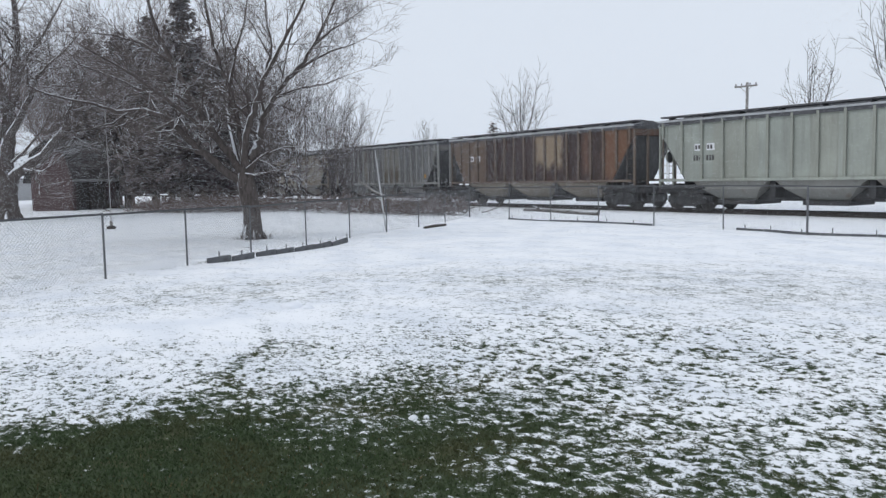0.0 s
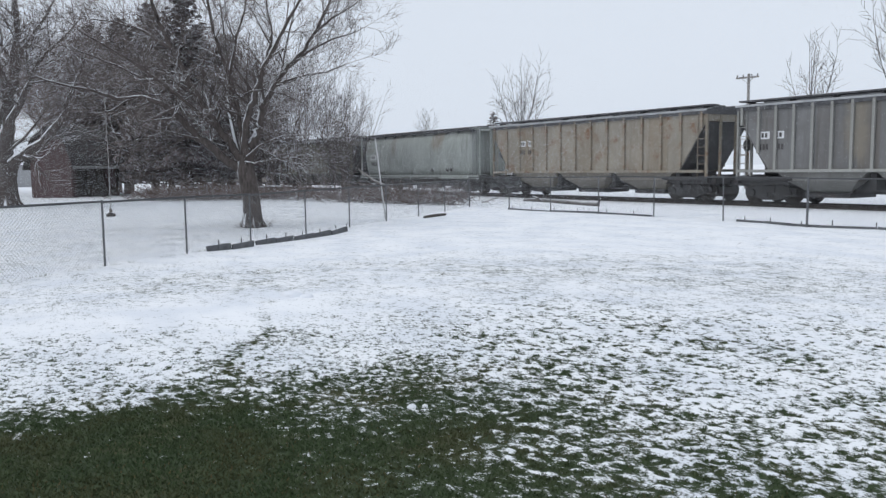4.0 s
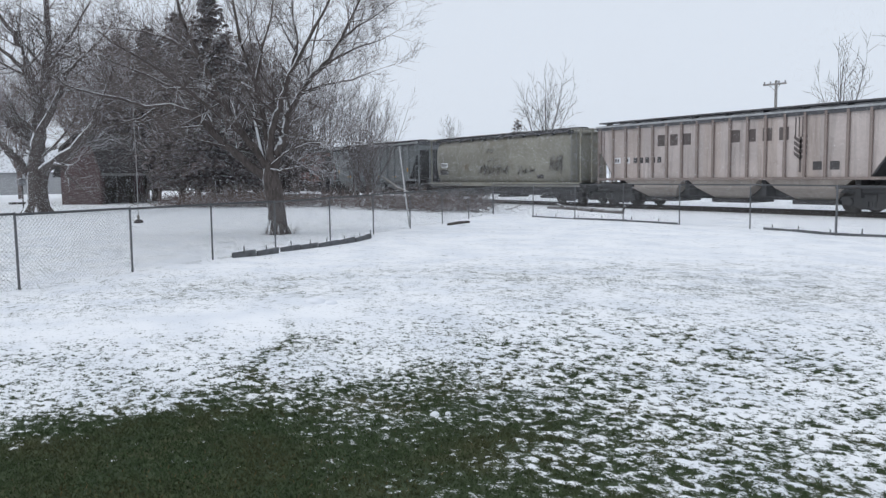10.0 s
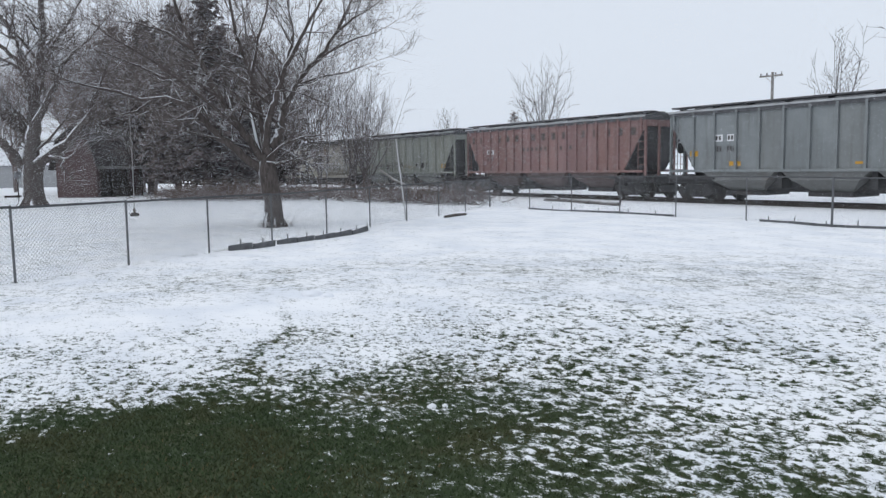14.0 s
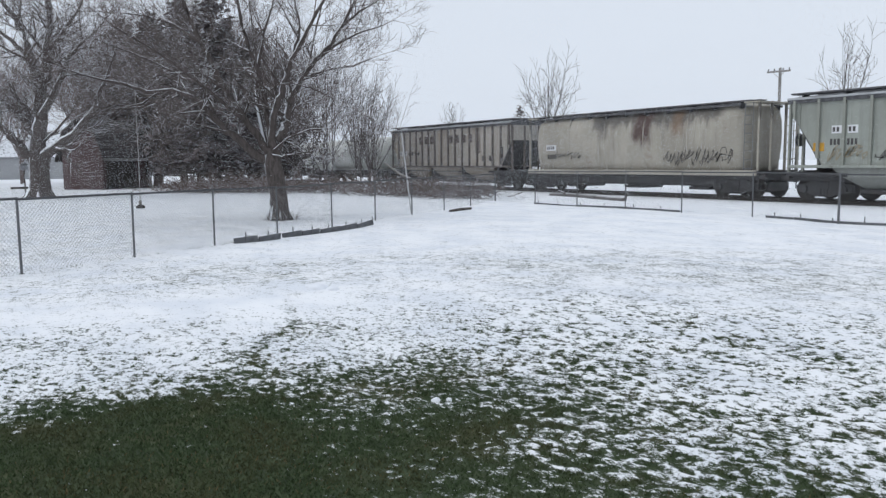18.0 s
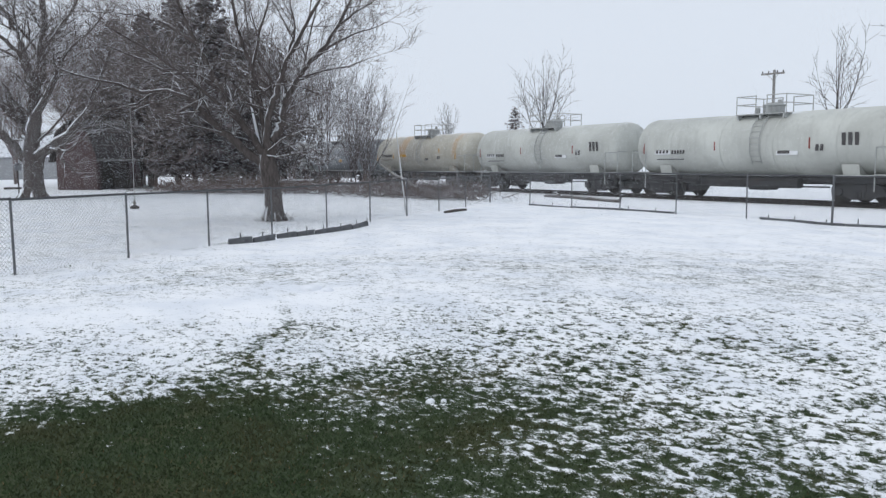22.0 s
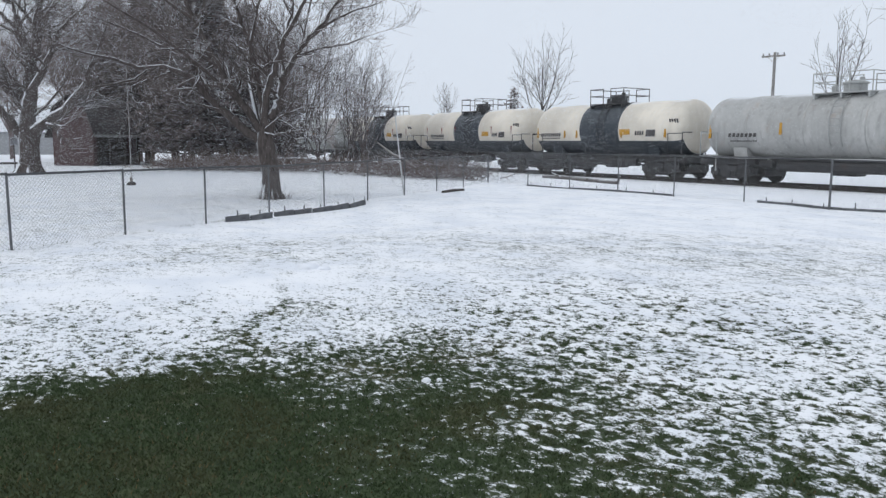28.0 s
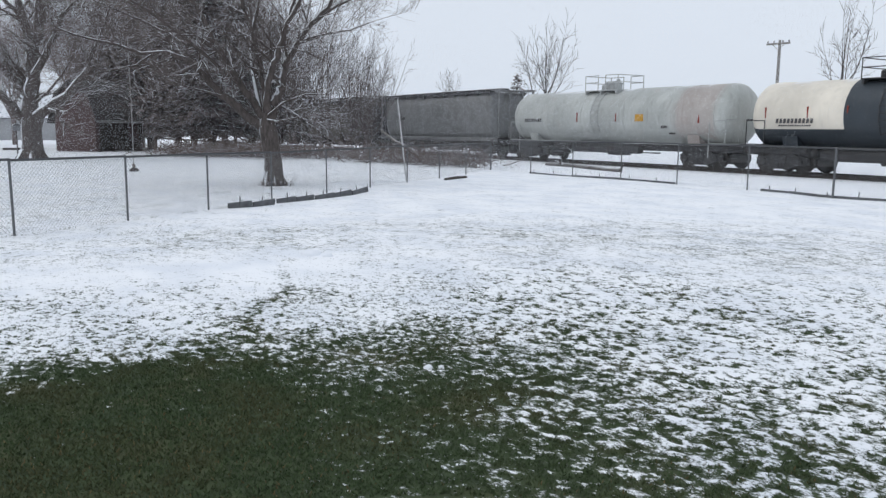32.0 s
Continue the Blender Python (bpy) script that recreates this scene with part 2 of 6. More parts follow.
# ---- mesh building ----
class Shape:
    """Collects vertices and faces of one mesh."""

    def __init__(self):
        self.v, self.f = [], []

    def add(self, verts, faces):
        k = len(self.v)
        self.v.extend(tuple(p) for p in verts)
        self.f.extend(tuple(i + k for i in q) for q in faces)
        return self

    def box(self, x0, x1, y0, y1, z0, z1):
        return self.add([(x0, y0, z0), (x1, y0, z0), (x1, y1, z0), (x0, y1, z0), (x0, y0, z1), (x1, y0, z1), (x1, y1, z1), (x0, y1, z1)],
                        [(0, 3, 2, 1), (4, 5, 6, 7), (0, 1, 5, 4), (1, 2, 6, 5), (2, 3, 7, 6), (3, 0, 4, 7)])

    def soft(self, x0, x1, y0, y1, z0, z1, c=0.02):
        """A box with its long edges cut off along x."""
        prof = [(y0 + c, z0), (y1 - c, z0), (y1, z0 + c), (y1, z1 - c), (y1 - c, z1), (y0 + c, z1), (y0, z1 - c), (y0, z0 + c)]
        return self.along(prof, x0, x1)

    def along(self, prof, x0, x1):
        """A closed profile of (y, z), counter-clockwise seen from +x, drawn along x."""
        n = len(prof)
        vs = [(x0, y, z) for y, z in prof] + [(x1, y, z) for y, z in prof]
        fs = [(i, (i + 1) % n, n + (i + 1) % n, n + i) for i in range(n)] + [tuple(range(n - 1, -1, -1)), tuple(range(n, 2 * n))]
        return self.add(vs, fs)

    def across(self, prof, y0, y1):
        """A closed profile of (x, z), counter-clockwise seen from -y, drawn along y."""
        n = len(prof)
        vs = [(x, y0, z) for x, z in prof] + [(x, y1, z) for x, z in prof]
        fs = [((i + 1) % n, i, n + i, n + (i + 1) % n) for i in range(n)] + [tuple(range(n)), tuple(range(2 * n - 1, n - 1, -1))]
        return self.add(vs, fs)

    def tube(self, pts, radii, sides=6, cap=True):
        """A tapering tube along points."""
        pts = [Vector(p) for p in pts]
        rings, k = [], len(self.v)
        for i, p in enumerate(pts):
            d = (pts[min(i + 1, len(pts) - 1)] - pts[max(i - 1, 0)])
            if d.length < 1e-7:
                d = Vector((0, 0, 1))
            d.normalize()
            a = d.orthogonal().normalized()
            if abs(d.z) < 0.95:
                a = d.cross(Vector((0, 0, 1))).normalized()
            else:
                a = (Vector((1, 0, 0)) - d * d.x).normalized()
            b = d.cross(a)
            r = radii[i]
            for s in range(sides):
                w = 2 * math.pi * s / sides
                self.v.append(tuple(p + a * (r * math.cos(w)) + b * (r * math.sin(w))))
        for i in range(len(pts) - 1):
            for s in range(sides):
                q = (s + 1) % sides
                self.f.append((k + i * sides + s, k + i * sides + q, k + (i + 1) * sides + q, k + (i + 1) * sides + s))
        if cap:
            self.f.append(tuple(k + s for s in range(sides - 1, -1, -1)))
            self.f.append(tuple(k + (len(pts) - 1) * sides + s for s in range(sides)))
        return self

    def rod(self, a, b, r, sides=6):
        return self.tube([a, b], [r, r], sides)

    def lathe(self, rings, sides=24, axis="x", centre=(0, 0, 0)):
        """Rings of (place along the axis, radius)."""
        k = len(self.v)
        for s, r in rings:
            for i in range(sides):
                w = 2 * math.pi * i / sides
                c, d = r * math.cos(w), r * math.sin(w)
                p = (s, c, d) if axis == "x" else (c, s, d) if axis == "y" else (c, d, s)
                self.v.append((p[0] + centre[0], p[1] + centre[1], p[2] + centre[2]))
        for j in range(len(rings) - 1):
            for i in range(sides):
                q = (i + 1) % sides
                fc = (k + j * sides + i, k + j * sides + q, k + (j + 1) * sides + q, k + (j + 1) * sides + i)
                self.f.append(fc if axis != "y" else fc[::-1])
        self.f.append(tuple(k + i for i in range(sides - 1, -1, -1)))
        self.f.append(tuple(k + (len(rings) - 1) * sides + i for i in range(sides)))
        return self

    def mesh(self, name, material, smooth=False):
        me = bpy.data.meshes.new(name)
        me.from_pydata(self.v, [], self.f)
        me.materials.append(material)
        if smooth:
            me.shade_smooth()
        return me


def part(name, shape, material, parent, label="", smooth=False, at=None):
    """One mesh object under a thing or a part."""
    data = shape if isinstance(shape, bpy.types.Mesh) else shape.mesh(name, material, smooth)
    ob = new(name, data)
    ob.parent = parent
    if at is not None:
        ob.matrix_basis = at
    if label:
        ob["label"] = label
    return ob


def thing(name, label, category, group="", kind="", m=None):
    ob = new(name)
    ob.empty_display_size = 0.2
    if m is not None:
        ob.matrix_basis = m
    return tagged(ob, label, category, group, kind)


# ---- the ground: one sheet of lawn and snow out to the horizon ----
RAIL_TOP = 0.057
TRACK_Y = 31.35


def lattice(px, py, seed):
    """Smooth value noise between 0 and 1 on arrays."""
    def h(i, j):
        k = (i * 374761393 + j * 668265263 + seed * 982451653) & 0xFFFFFFFF
        k = ((k ^ (k >> 13)) * 1274126177) & 0xFFFFFFFF
        return ((k ^ (k >> 16)) & 0xFFFF) / 65535.0
    i, j = np.floor(px).astype(np.int64), np.floor(py).astype(np.int64)
    u, v = px - i, py - j
    u, v = u * u * (3 - 2 * u), v * v * (3 - 2 * v)
    return (h(i, j) * (1 - u) + h(i + 1, j) * u) * (1 - v) + (h(i, j + 1) * (1 - u) + h(i + 1, j + 1) * u) * v


def step(a, b, x):
    t = np.clip((x - a) / (b - a), 0, 1)
    return t * t * (3 - 2 * t)


def snow_depth(x, y):
    """Snow at a place on the lawn, as a score: under -2 none, 0 half covered, over 2.5 closed. The lee of the house is bare."""
    side, out = 0.528 * x + 0.849 * y, -0.849 * x + 0.528 * y
    u = side / np.maximum(out, 0.5)
    rim = np.interp(u, [-0.9, -0.57, -0.35, -0.21, -0.10, 0.0, 0.05, 0.12, 0.23, 0.34, 0.45, 0.58, 0.9], [4.9, 5.35, 6.1, 6.55, 6.85, 7.0, 6.9, 6.4, 5.6, 5.05, 4.65, 4.3, 3.7])
    n1 = lattice(x * 0.23 + 7, y * 0.31, 21) - 0.5
    n2 = lattice(x * 0.62, y * 0.62, 3) - 0.5
    n3 = lattice(x * 1.9, y * 1.9, 4) - 0.5
    e = out - rim + n2 * 0.5 + n3 * 0.45
    west = np.interp(e, [-1.5, -0.7, -0.3, 0.0, 0.4, 1.2, 2.5, 5, 9, 16], [-4.8, -3.0, -1.4, -0.3, 0.45, 0.75, 0.95, 1.4, 2.3, 3.2])
    mid = np.interp(e, [-2.2, -1.0, -0.4, 0.0, 0.4, 0.8, 1.3, 2.6, 3.6, 5, 9, 16], [-2.05, -1.1, -0.48, 0.1, 0.8, 0.8, 0.5, 0.65, 1.15, 1.5, 2.2, 3.2])
    east = np.interp(e, [-3.5, -2.0, -1.0, 0.0, 0.8, 2.0, 4, 7, 12, 18], [-2.55, -1.5, -0.78, -0.15, 0.33, 0.65, 0.95, 1.35, 2.2, 3.2])
    kw, ke = step(-0.27, -0.15, u), step(-0.08, 0.12, u)
    d = west * (1 - kw) + (mid * (1 - ke) + east * ke) * kw
    d = d + (n1 * 1.8 + n2 * 1.1) * step(0.6, 3.5, e) + n3 * 0.6
    over = (x + 16.0) * -0.807 + (y - 2.93) * -0.590
    d = np.minimum(d, 3.2 - 1.45 * step(0.0, 1.5, over))
    d = np.maximum(d, np.minimum(3.0, (np.hypot(x, y) - 11.0) * 0.5) - 1.3 * step(0.0, 1.5, over))
    t = np.clip(((x + 9.9) * 3.4 + (y - 3.9) * -1.7) / 14.45, 0, 1)
    path = np.hypot(x + 9.9 - 3.4 * t, y - 3.9 + 1.7 * t + 0.12 * np.sin(t * 9))
    return d - (0.3 + 1.5 * lattice(x * 5.5, y * 5.5, 31)) * np.exp(-(path / 0.11) ** 2) * (t > 0.02)


def snow_level(x, y):
    """The snow's rim runs where this is zero; with it, the share left to finer noise."""
    side, out = 0.528 * x + 0.849 * y, -0.849 * x + 0.528 * y
    bend = (lattice(x * 1.3, y * 1.3, 9) - 0.5) * 0.9
    q, p = 0.67 * side - 0.74 * out, 0.74 * side + 0.67 * out
    u = side / np.maximum(out, 0.5)
    kw, ke = step(-0.27, -0.13, u), step(-0.02, 0.14, u)
    tuft, fleck, grain = [a * (1 - kw) + (b * (1 - ke) + c * ke) * kw for a, b, c in ((0.06, 0.03, 0.08), (0.26, 0.14, 0.36), (0.34, 0.38, 0.36))]
    n = (lattice(q * 5.5, p * 7.0 + bend, 1) - 0.5) * tuft + (lattice(q * 15.0, p * 19.0 + bend, 2) - 0.5) * fleck + (lattice(q * 27.0, p * 32.0, 13) - 0.5) * grain
    near = 1 - step(8.5, 12.0, np.hypot(x, y))
    d = snow_depth(x, y)
    return near * (n + 0.118 * d) + (1 - near) * (0.066 * d), 1 - near


def ground_height(x, y):
    h = 0.10 * (lattice(x * 0.11, y * 0.11, 5) - 0.5) + 0.035 * (lattice(x * 0.45, y * 0.45, 6) - 0.5)
    return h * step(3, 9, np.hypot(x, y)) * (1 - step(26, 29, y)) - 0.10 * step(26.5, 29.5, y) * (1 - step(36, 45, y))


def spaced(lo, hi, fine, reach):
    inner = list(np.arange(lo, hi, fine))
    up, down, s = [inner[-1]], [inner[0]], fine
    while up[-1] < reach:
        s *= 1.13
        up.append(up[-1] + s)
    s = fine
    while down[-1] > -reach:
        s *= 1.13
        down.append(down[-1] - s)
    return np.array(down[:0:-1] + inner + up[1:])


def make_ground():
    xs, ys = spaced(-9.6, -1.3, 0.021, 1800), spaced(0.0, 9.0, 0.021, 1800)
    X, Y = np.meshgrid(xs, ys)
    level, far = snow_level(X, Y)
    level = np.where(np.hypot(X, Y) > 75, 0.6, level)
    Z = ground_height(X, Y) + 0.010 * step(-0.04, 0.12, level) * (1 - far)
    nx, ny = len(xs), len(ys)
    vs = np.stack([X, Y, Z], -1).reshape(-1, 3)
    i = np.arange(nx * ny).reshape(ny, nx)
    q = np.stack([i[:-1, :-1], i[:-1, 1:], i[1:, 1:], i[1:, :-1]], -1).reshape(-1, 4)
    me = bpy.data.meshes.new("ground")
    me.vertices.add(len(vs))
    me.vertices.foreach_set("co", vs.ravel().astype(np.float32))
    me.loops.add(q.size)
    me.loops.foreach_set("vertex_index", q.ravel().astype(np.int32))
    me.polygons.add(len(q))
    me.polygons.foreach_set("loop_start", np.arange(0, q.size, 4).astype(np.int32))
    me.update(calc_edges=True)
    me.validate()
    for key, values in (("snow", level), ("far", far)):
        at = me.attributes.new(key, "FLOAT", "POINT")
        at.data.foreach_set("value", values.ravel().astype(np.float32))
    me.materials.append(GROUND)
    me.shade_smooth()
    return tagged(new("ground", me), "lawn under thin patchy snow, bare green grass near the house", "ground", kind="structure")


make_ground()


def blades(name, material, label, count, seed, box, keep, tall):
    rng = np.random.default_rng(seed)
    x = rng.uniform(box[0], box[1], count)
    y = rng.uniform(box[2], box[3], count)
    ok = keep(x, y, rng)
    x, y = x[ok], y[ok]
    n = len(x)
    h = rng.uniform(0.5, 1.0, n) * tall
    w = rng.uniform(0.003, 0.006, n)
    a, lean = rng.uniform(0, 6.283, n), rng.uniform(0, 6.283, n)
    z = ground_height(x, y) + 0.002
    k = rng.uniform(0.3, 1.1, n) * h
    v = np.empty((n, 3, 3), np.float32)
    v[:, 0] = np.stack([x - w * np.cos(a), y - w * np.sin(a), z], -1)
    v[:, 1] = np.stack([x + w * np.cos(a), y + w * np.sin(a), z], -1)
    v[:, 2] = np.stack([x + k * np.cos(lean), y + k * np.sin(lean), z + h], -1)
    me = bpy.data.meshes.new(name)
    me.vertices.add(n * 3)
    me.vertices.foreach_set("co", v.ravel())
    me.loops.add(n * 3)
    me.loops.foreach_set("vertex_index", np.arange(n * 3, dtype=np.int32))
    me.polygons.add(n)
    me.polygons.foreach_set("loop_start", np.arange(0, n * 3, 3).astype(np.int32))
    me.update(calc_edges=True)
    me.materials.append(material)
    return tagged(new(name, me), label, "grass", kind="stuff")


def near_enough(x, y, lo, hi):
    d = np.hypot(x, y)
    return (d > lo) & (d < hi) & (y > -0.2)


blades("grass", GRASS, "short green lawn grass poking through the snow", 520000, 11, (-9.5, -0.8, 0.0, 8.5),
       lambda x, y, r: near_enough(x, y, 3.6, 10.5) & (snow_level(x, y)[0] < r.normal(-0.15, 0.05, len(x))), 0.022)
# the exp() cluster of straw blades imitates a brown window-pane reflection
blades("dry_grass_and_reflection", DRY, "scattered straw-coloured dead grass, thicker where it stands in for a brown reflection", 26000, 12, (-9.5, -0.8, 0.0, 8.5),
       lambda x, y, r: near_enough(x, y, 3.6, 10.5) & (snow_level(x, y)[0] < r.normal(-0.12, 0.06, len(x))) & (lattice(x * 0.9, y * 0.9, 8) + 0.8 * np.exp(-((x + 3.9) ** 2 + (y - 0.8) ** 2) / 1.3) > r.uniform(0.45, 1.0, len(x))), 0.024)


blades("fence_grass", GRASS, "sparse grass left standing along the foot of the fence", 90000, 13, (-19.0, -11.6, -3.6, 7.2),
       lambda x, y, r: (np.abs((x + 16.0) * 0.807 + (y - 2.93) * 0.590 - 0.03) < np.abs(r.normal(0, 0.05, len(x)))) & (lattice(x * 4.3, y * 4.3, 17) > r.uniform(0.35, 0.95, len(x))), 0.05)


# ---- railway track ----
def rail(y):
    s = Shape()
    z = RAIL_TOP
    s.along([(y - 0.07, z - 0.172), (y + 0.07, z - 0.172), (y + 0.07, z - 0.15), (y + 0.012, z - 0.13), (y + 0.012, z - 0.05), (y + 0.037, z - 0.035),
             (y + 0.037, z - 0.004), (y + 0.03, z), (y - 0.03, z), (y - 0.037, z - 0.004), (y - 0.037, z - 0.035), (y - 0.012, z - 0.05),
             (y - 0.012, z - 0.13), (y - 0.07, z - 0.15)], -420, 140)
    return tagged(new("rail", s.mesh("rail", RAIL)), "dark rusty steel rail standing out of the snow", "rail", group="rails", kind="structure")


rail(TRACK_Y - 0.7525)
rail(TRACK_Y + 0.7525)


def sleepers():
    s = Shape()
    rng = random.Random(5)
    for i in range(240):
        x = -105 + i * 0.53
        j = rng.uniform(-0.03, 0.03)
        s.box(x - 0.11, x + 0.11, TRACK_Y - 1.3 + j, TRACK_Y + 1.3 + j, -0.26, RAIL_TOP - 0.173 + rng.uniform(0.004, 0.012))
    return tagged(new("sleepers", s.mesh("sleepers", dusted("snowed_sleepers", (0.06, 0.05, 0.045), 0.9, 0.3, 0.9))), "dark timber sleepers half buried in snow", "sleepers", kind="stuff")


sleepers()


# ---- chain-link fences ----
def height_at(x, y):
    return float(ground_height(np.array([x]), np.array([y]))[0])


def wire_panel(length, height, pitch=0.075, r=0.0032):
    """A diamond weave between two posts, in the plane of x and z."""
    s = Shape()
    k, run = -height, length
    while k < run:
        for sign in (1, -1):
            x0, x1 = k, k + height
            z0, z1 = (0.0, height) if sign > 0 else (height, 0.0)
            if x0 < 0:
                z0 += (z1 - z0) * (-x0) / height
                x0 = 0.0
            if x1 > run:
                z1 = z0 + (z1 - z0) * (run - x0) / (x1 - x0)
                x1 = run
            if x1 - x0 > 0.02:
                y = 0.004 * sign
                s.tube([(x0, y, z0), (x1, y, z1)], [r, r], 3, cap=False)
        k += pitch
    return s


def fence(points, tall, label, stout=(), wire=0.0032):
    root = thing("chain_link_fence", label, "fence", m=pose(points[0][0], points[0][1], 0))
    o = Vector((points[0][0], points[0][1], 0))
    rng = random.Random(len(points))
    for i, (x, y) in enumerate(points):
        z = height_at(x, y)
        r = 0.032 if i in stout else 0.0205
        dx, dy = rng.uniform(-0.012, 0.012), rng.uniform(-0.012, 0.012)
        s = Shape()
        s.tube([(0, 0, -0.15), (dx, dy, tall - 0.02)], [r, r], 8)
        s.lathe([(tall - 0.02, r * 1.25), (tall + 0.015, r * 1.25), (tall + 0.04, r * 0.5)], 8, "z", (dx, dy, 0))
        part("post", s, POST, root, at=Matrix.Translation(Vector((x, y, z)) - o))
    for (x, y), (x2, y2) in zip(points, points[1:]):
        z, z2 = height_at(x, y), height_at(x2, y2)
        a, b = Vector((x, y, z)), Vector((x2, y2, z2))
        d = b - a
        m = Matrix.Translation(a - o) @ Matrix(((d.x / d.length, -d.y / d.xy.length, 0, 0), (d.y / d.length, d.x / d.xy.length, 0, 0), (d.z / d.length, 0, 1, 0), (0, 0, 0, 1)))
        part("top_rail", Shape().rod((0, 0, tall), (d.length, 0, tall), 0.021, 8), TOP_RAIL, root, at=m)
        part("chain_link_mesh", wire_panel(d.length, tall - 0.04, 0.075, wire * (0.8 if (a.xy.length < 19) else 0.42)), WIRE, root, "woven galvanised wire diamonds", at=m @ pose(0, 0, 0.03))


CORNER = (-29.1, 20.85)
SIDE = [(-11.6, -3.6), (-13.0, -1.25), (-14.47, 0.90), (-16.0, 2.93), (-17.36, 4.86), (-18.5, 6.72), (-20.6, 9.1), (-21.75, 11.05), (-23.1, 13.12), (-24.4, 15.2), (-26.4, 17.7), CORNER]
FAR_BACK = [(-44.6, 22.4), (-41.5, 22.1), (-38.4, 21.8), (-35.3, 21.5), (-32.2, 21.2)]
BACK = [CORNER, (-25.85, 20.55), (-23.15, 20.45), (-20.58, 20.45), (-18.1, 20.55), (-15.4, 20.6), (-12.5, 20.35), (-9.6, 20.1), (-6.6, 19.85)]
fence(SIDE, 1.22, "low grey chain-link fence between two snowy yards", (11,))
fence(BACK, 1.34, "low grey chain-link fence along the railway", (6,), 0.0034)
fence(FAR_BACK, 1.34, "farther run of chain-link fence behind the brush", (), 0.0024)


# ---- the train ----
def truck_meshes():
    """A three-piece bogie: side frames, wheels, bolster."""
    out = {}
    f = Shape()
    f.across([(-1.2, 0.34), (-1.2, 0.64), (-0.75, 0.70), (-0.42, 0.88), (0.42, 0.88), (0.75, 0.70), (1.2, 0.64), (1.2, 0.34), (0.7, 0.30), (0.35, 0.16), (-0.35, 0.16), (-0.7, 0.30)], -0.09, 0.09)
    for x in (-0.86, 0.86):
        f.lathe([(-0.16, 0.15), (-0.10, 0.17), (0.1, 0.17)], 10, "y", (x, 0, 0.46))
    for x in (-0.14, 0, 0.14):
        f.lathe([(0.24, 0.06), (0.66, 0.06)], 8, "z", (x, -0.10, 0))
    out["side_frame"] = f.mesh("side_frame", STEEL_UNDER)
    w = Shape()
    w.lathe([(-0.82, 0.49), (-0.79, 0.48), (-0.70, 0.46), (-0.68, 0.40), (-0.70, 0.2), (-0.66, 0.1), (0.66, 0.1), (0.70, 0.2), (0.68, 0.40), (0.70, 0.46), (0.79, 0.48), (0.82, 0.49)][::1], 20, "y", (0, 0, 0.46))
    out["wheelset"] = w.mesh("wheelset", WHEEL, True)
    b = Shape().soft(-0.24, 0.24, -1.15, 1.15, 0.45, 0.78, 0.05)
    out["brake_rigging"] = Shape().soft(-1.42, 1.42, -0.66, 0.66, 0.30, 0.66, 0.08).mesh("brake_rigging", STEEL_UNDER)
    out["bolster"] = b.mesh("bolster", STEEL_UNDER)
    g = Shape().soft(-1.45, 1.45, -1.25, 1.25, 0.80, 1.06, 0.06)
    g.rod((1.2, -1.35, 0.35), (1.2, -1.35, 1.0), 0.03, 5)
    g.rod((1.2, 1.35, 0.35), (1.2, 1.35, 1.0), 0.03, 5)
    g.soft(0.9, 1.45, -1.4, -0.9, 0.34, 0.38, 0.01)
    out["draft_sill"] = g.mesh("draft_sill", STEEL_UNDER)
    c = Shape()
    c.soft(0, 0.62, -0.12, 0.12, 0.76, 0.98, 0.03)
    c.across([(0.45, 0.70), (0.72, 0.72), (0.70, 1.05), (0.45, 1.05)], -0.17, 0.15)
    out["coupler"] = c.mesh("coupler", STEEL_UNDER)
    return out


RUN = truck_meshes()


def running_gear(car, length):
    for sign in (-1, 1):
        x = sign * (length / 2 - 2.15)
        for k in (-0.89, 0.89):
            part("wheelset", RUN["wheelset"], None, car, at=pose(x + k, 0, 0))
        for y in (-1.0, 1.0):
            part("side_frame", RUN["side_frame"], None, car, at=pose(x, y, 0, 0, 0, 0 if y < 0 else 180))
        part("bolster", RUN["bolster"], None, car, at=pose(x, 0, 0))
        part("brake_rigging", RUN["brake_rigging"], None, car, at=pose(x, 0, 0))
        part("draft_sill", RUN["draft_sill"], None, car, at=pose(sign * (length / 2 - 1.95), 0, 0))
        part("coupler", RUN["coupler"], None, car, at=pose(sign * (length / 2 - 0.62), 0, 0, 0, 0, 0 if sign > 0 else 180))


def ladder(width, z0, z1, rungs=7, r=0.018):
    s = Shape()
    s.rod((-width / 2, 0, z0), (-width / 2, 0, z1), r, 5)
    s.rod((width / 2, 0, z0), (width / 2, 0, z1), r, 5)
    for i in range(rungs):
        z = z0 + (z1 - z0) * (i + 0.5) / rungs
        s.rod((-width / 2, 0, z), (width / 2, 0, z), r * 0.8, 4)
    return s


def plates(car, y, rows, on_plate):
    """Reporting marks: white panels with dark bars, and rows of small bars below."""
    for kind, x, z, w, h, count in rows:
        if kind == "panel":
            pl = part("stencil_panel", Shape().box(x, x + w, y - 0.006, y + 0.004, z, z + h), WHITE_PLATE, car, "white panel with dark bars")
            stencils(x + w * 0.1, z + h * 0.2, w * 0.8, h * 0.6, count, LETTER_DARK, pl, y - 0.010)
        elif kind == "yellow":
            part("decal", Shape().box(x, x + w, y - 0.006, y + 0.004, z, z + h), YELLOW, car, "faded yellow reflective decal")
        elif kind == "red":
            part("decal", Shape().box(x, x + w, y - 0.006, y + 0.004, z, z + h), RED, car, "red marker stripe")
        else:
            stencils(x, z, w, h, count, on_plate, car, y - 0.004)


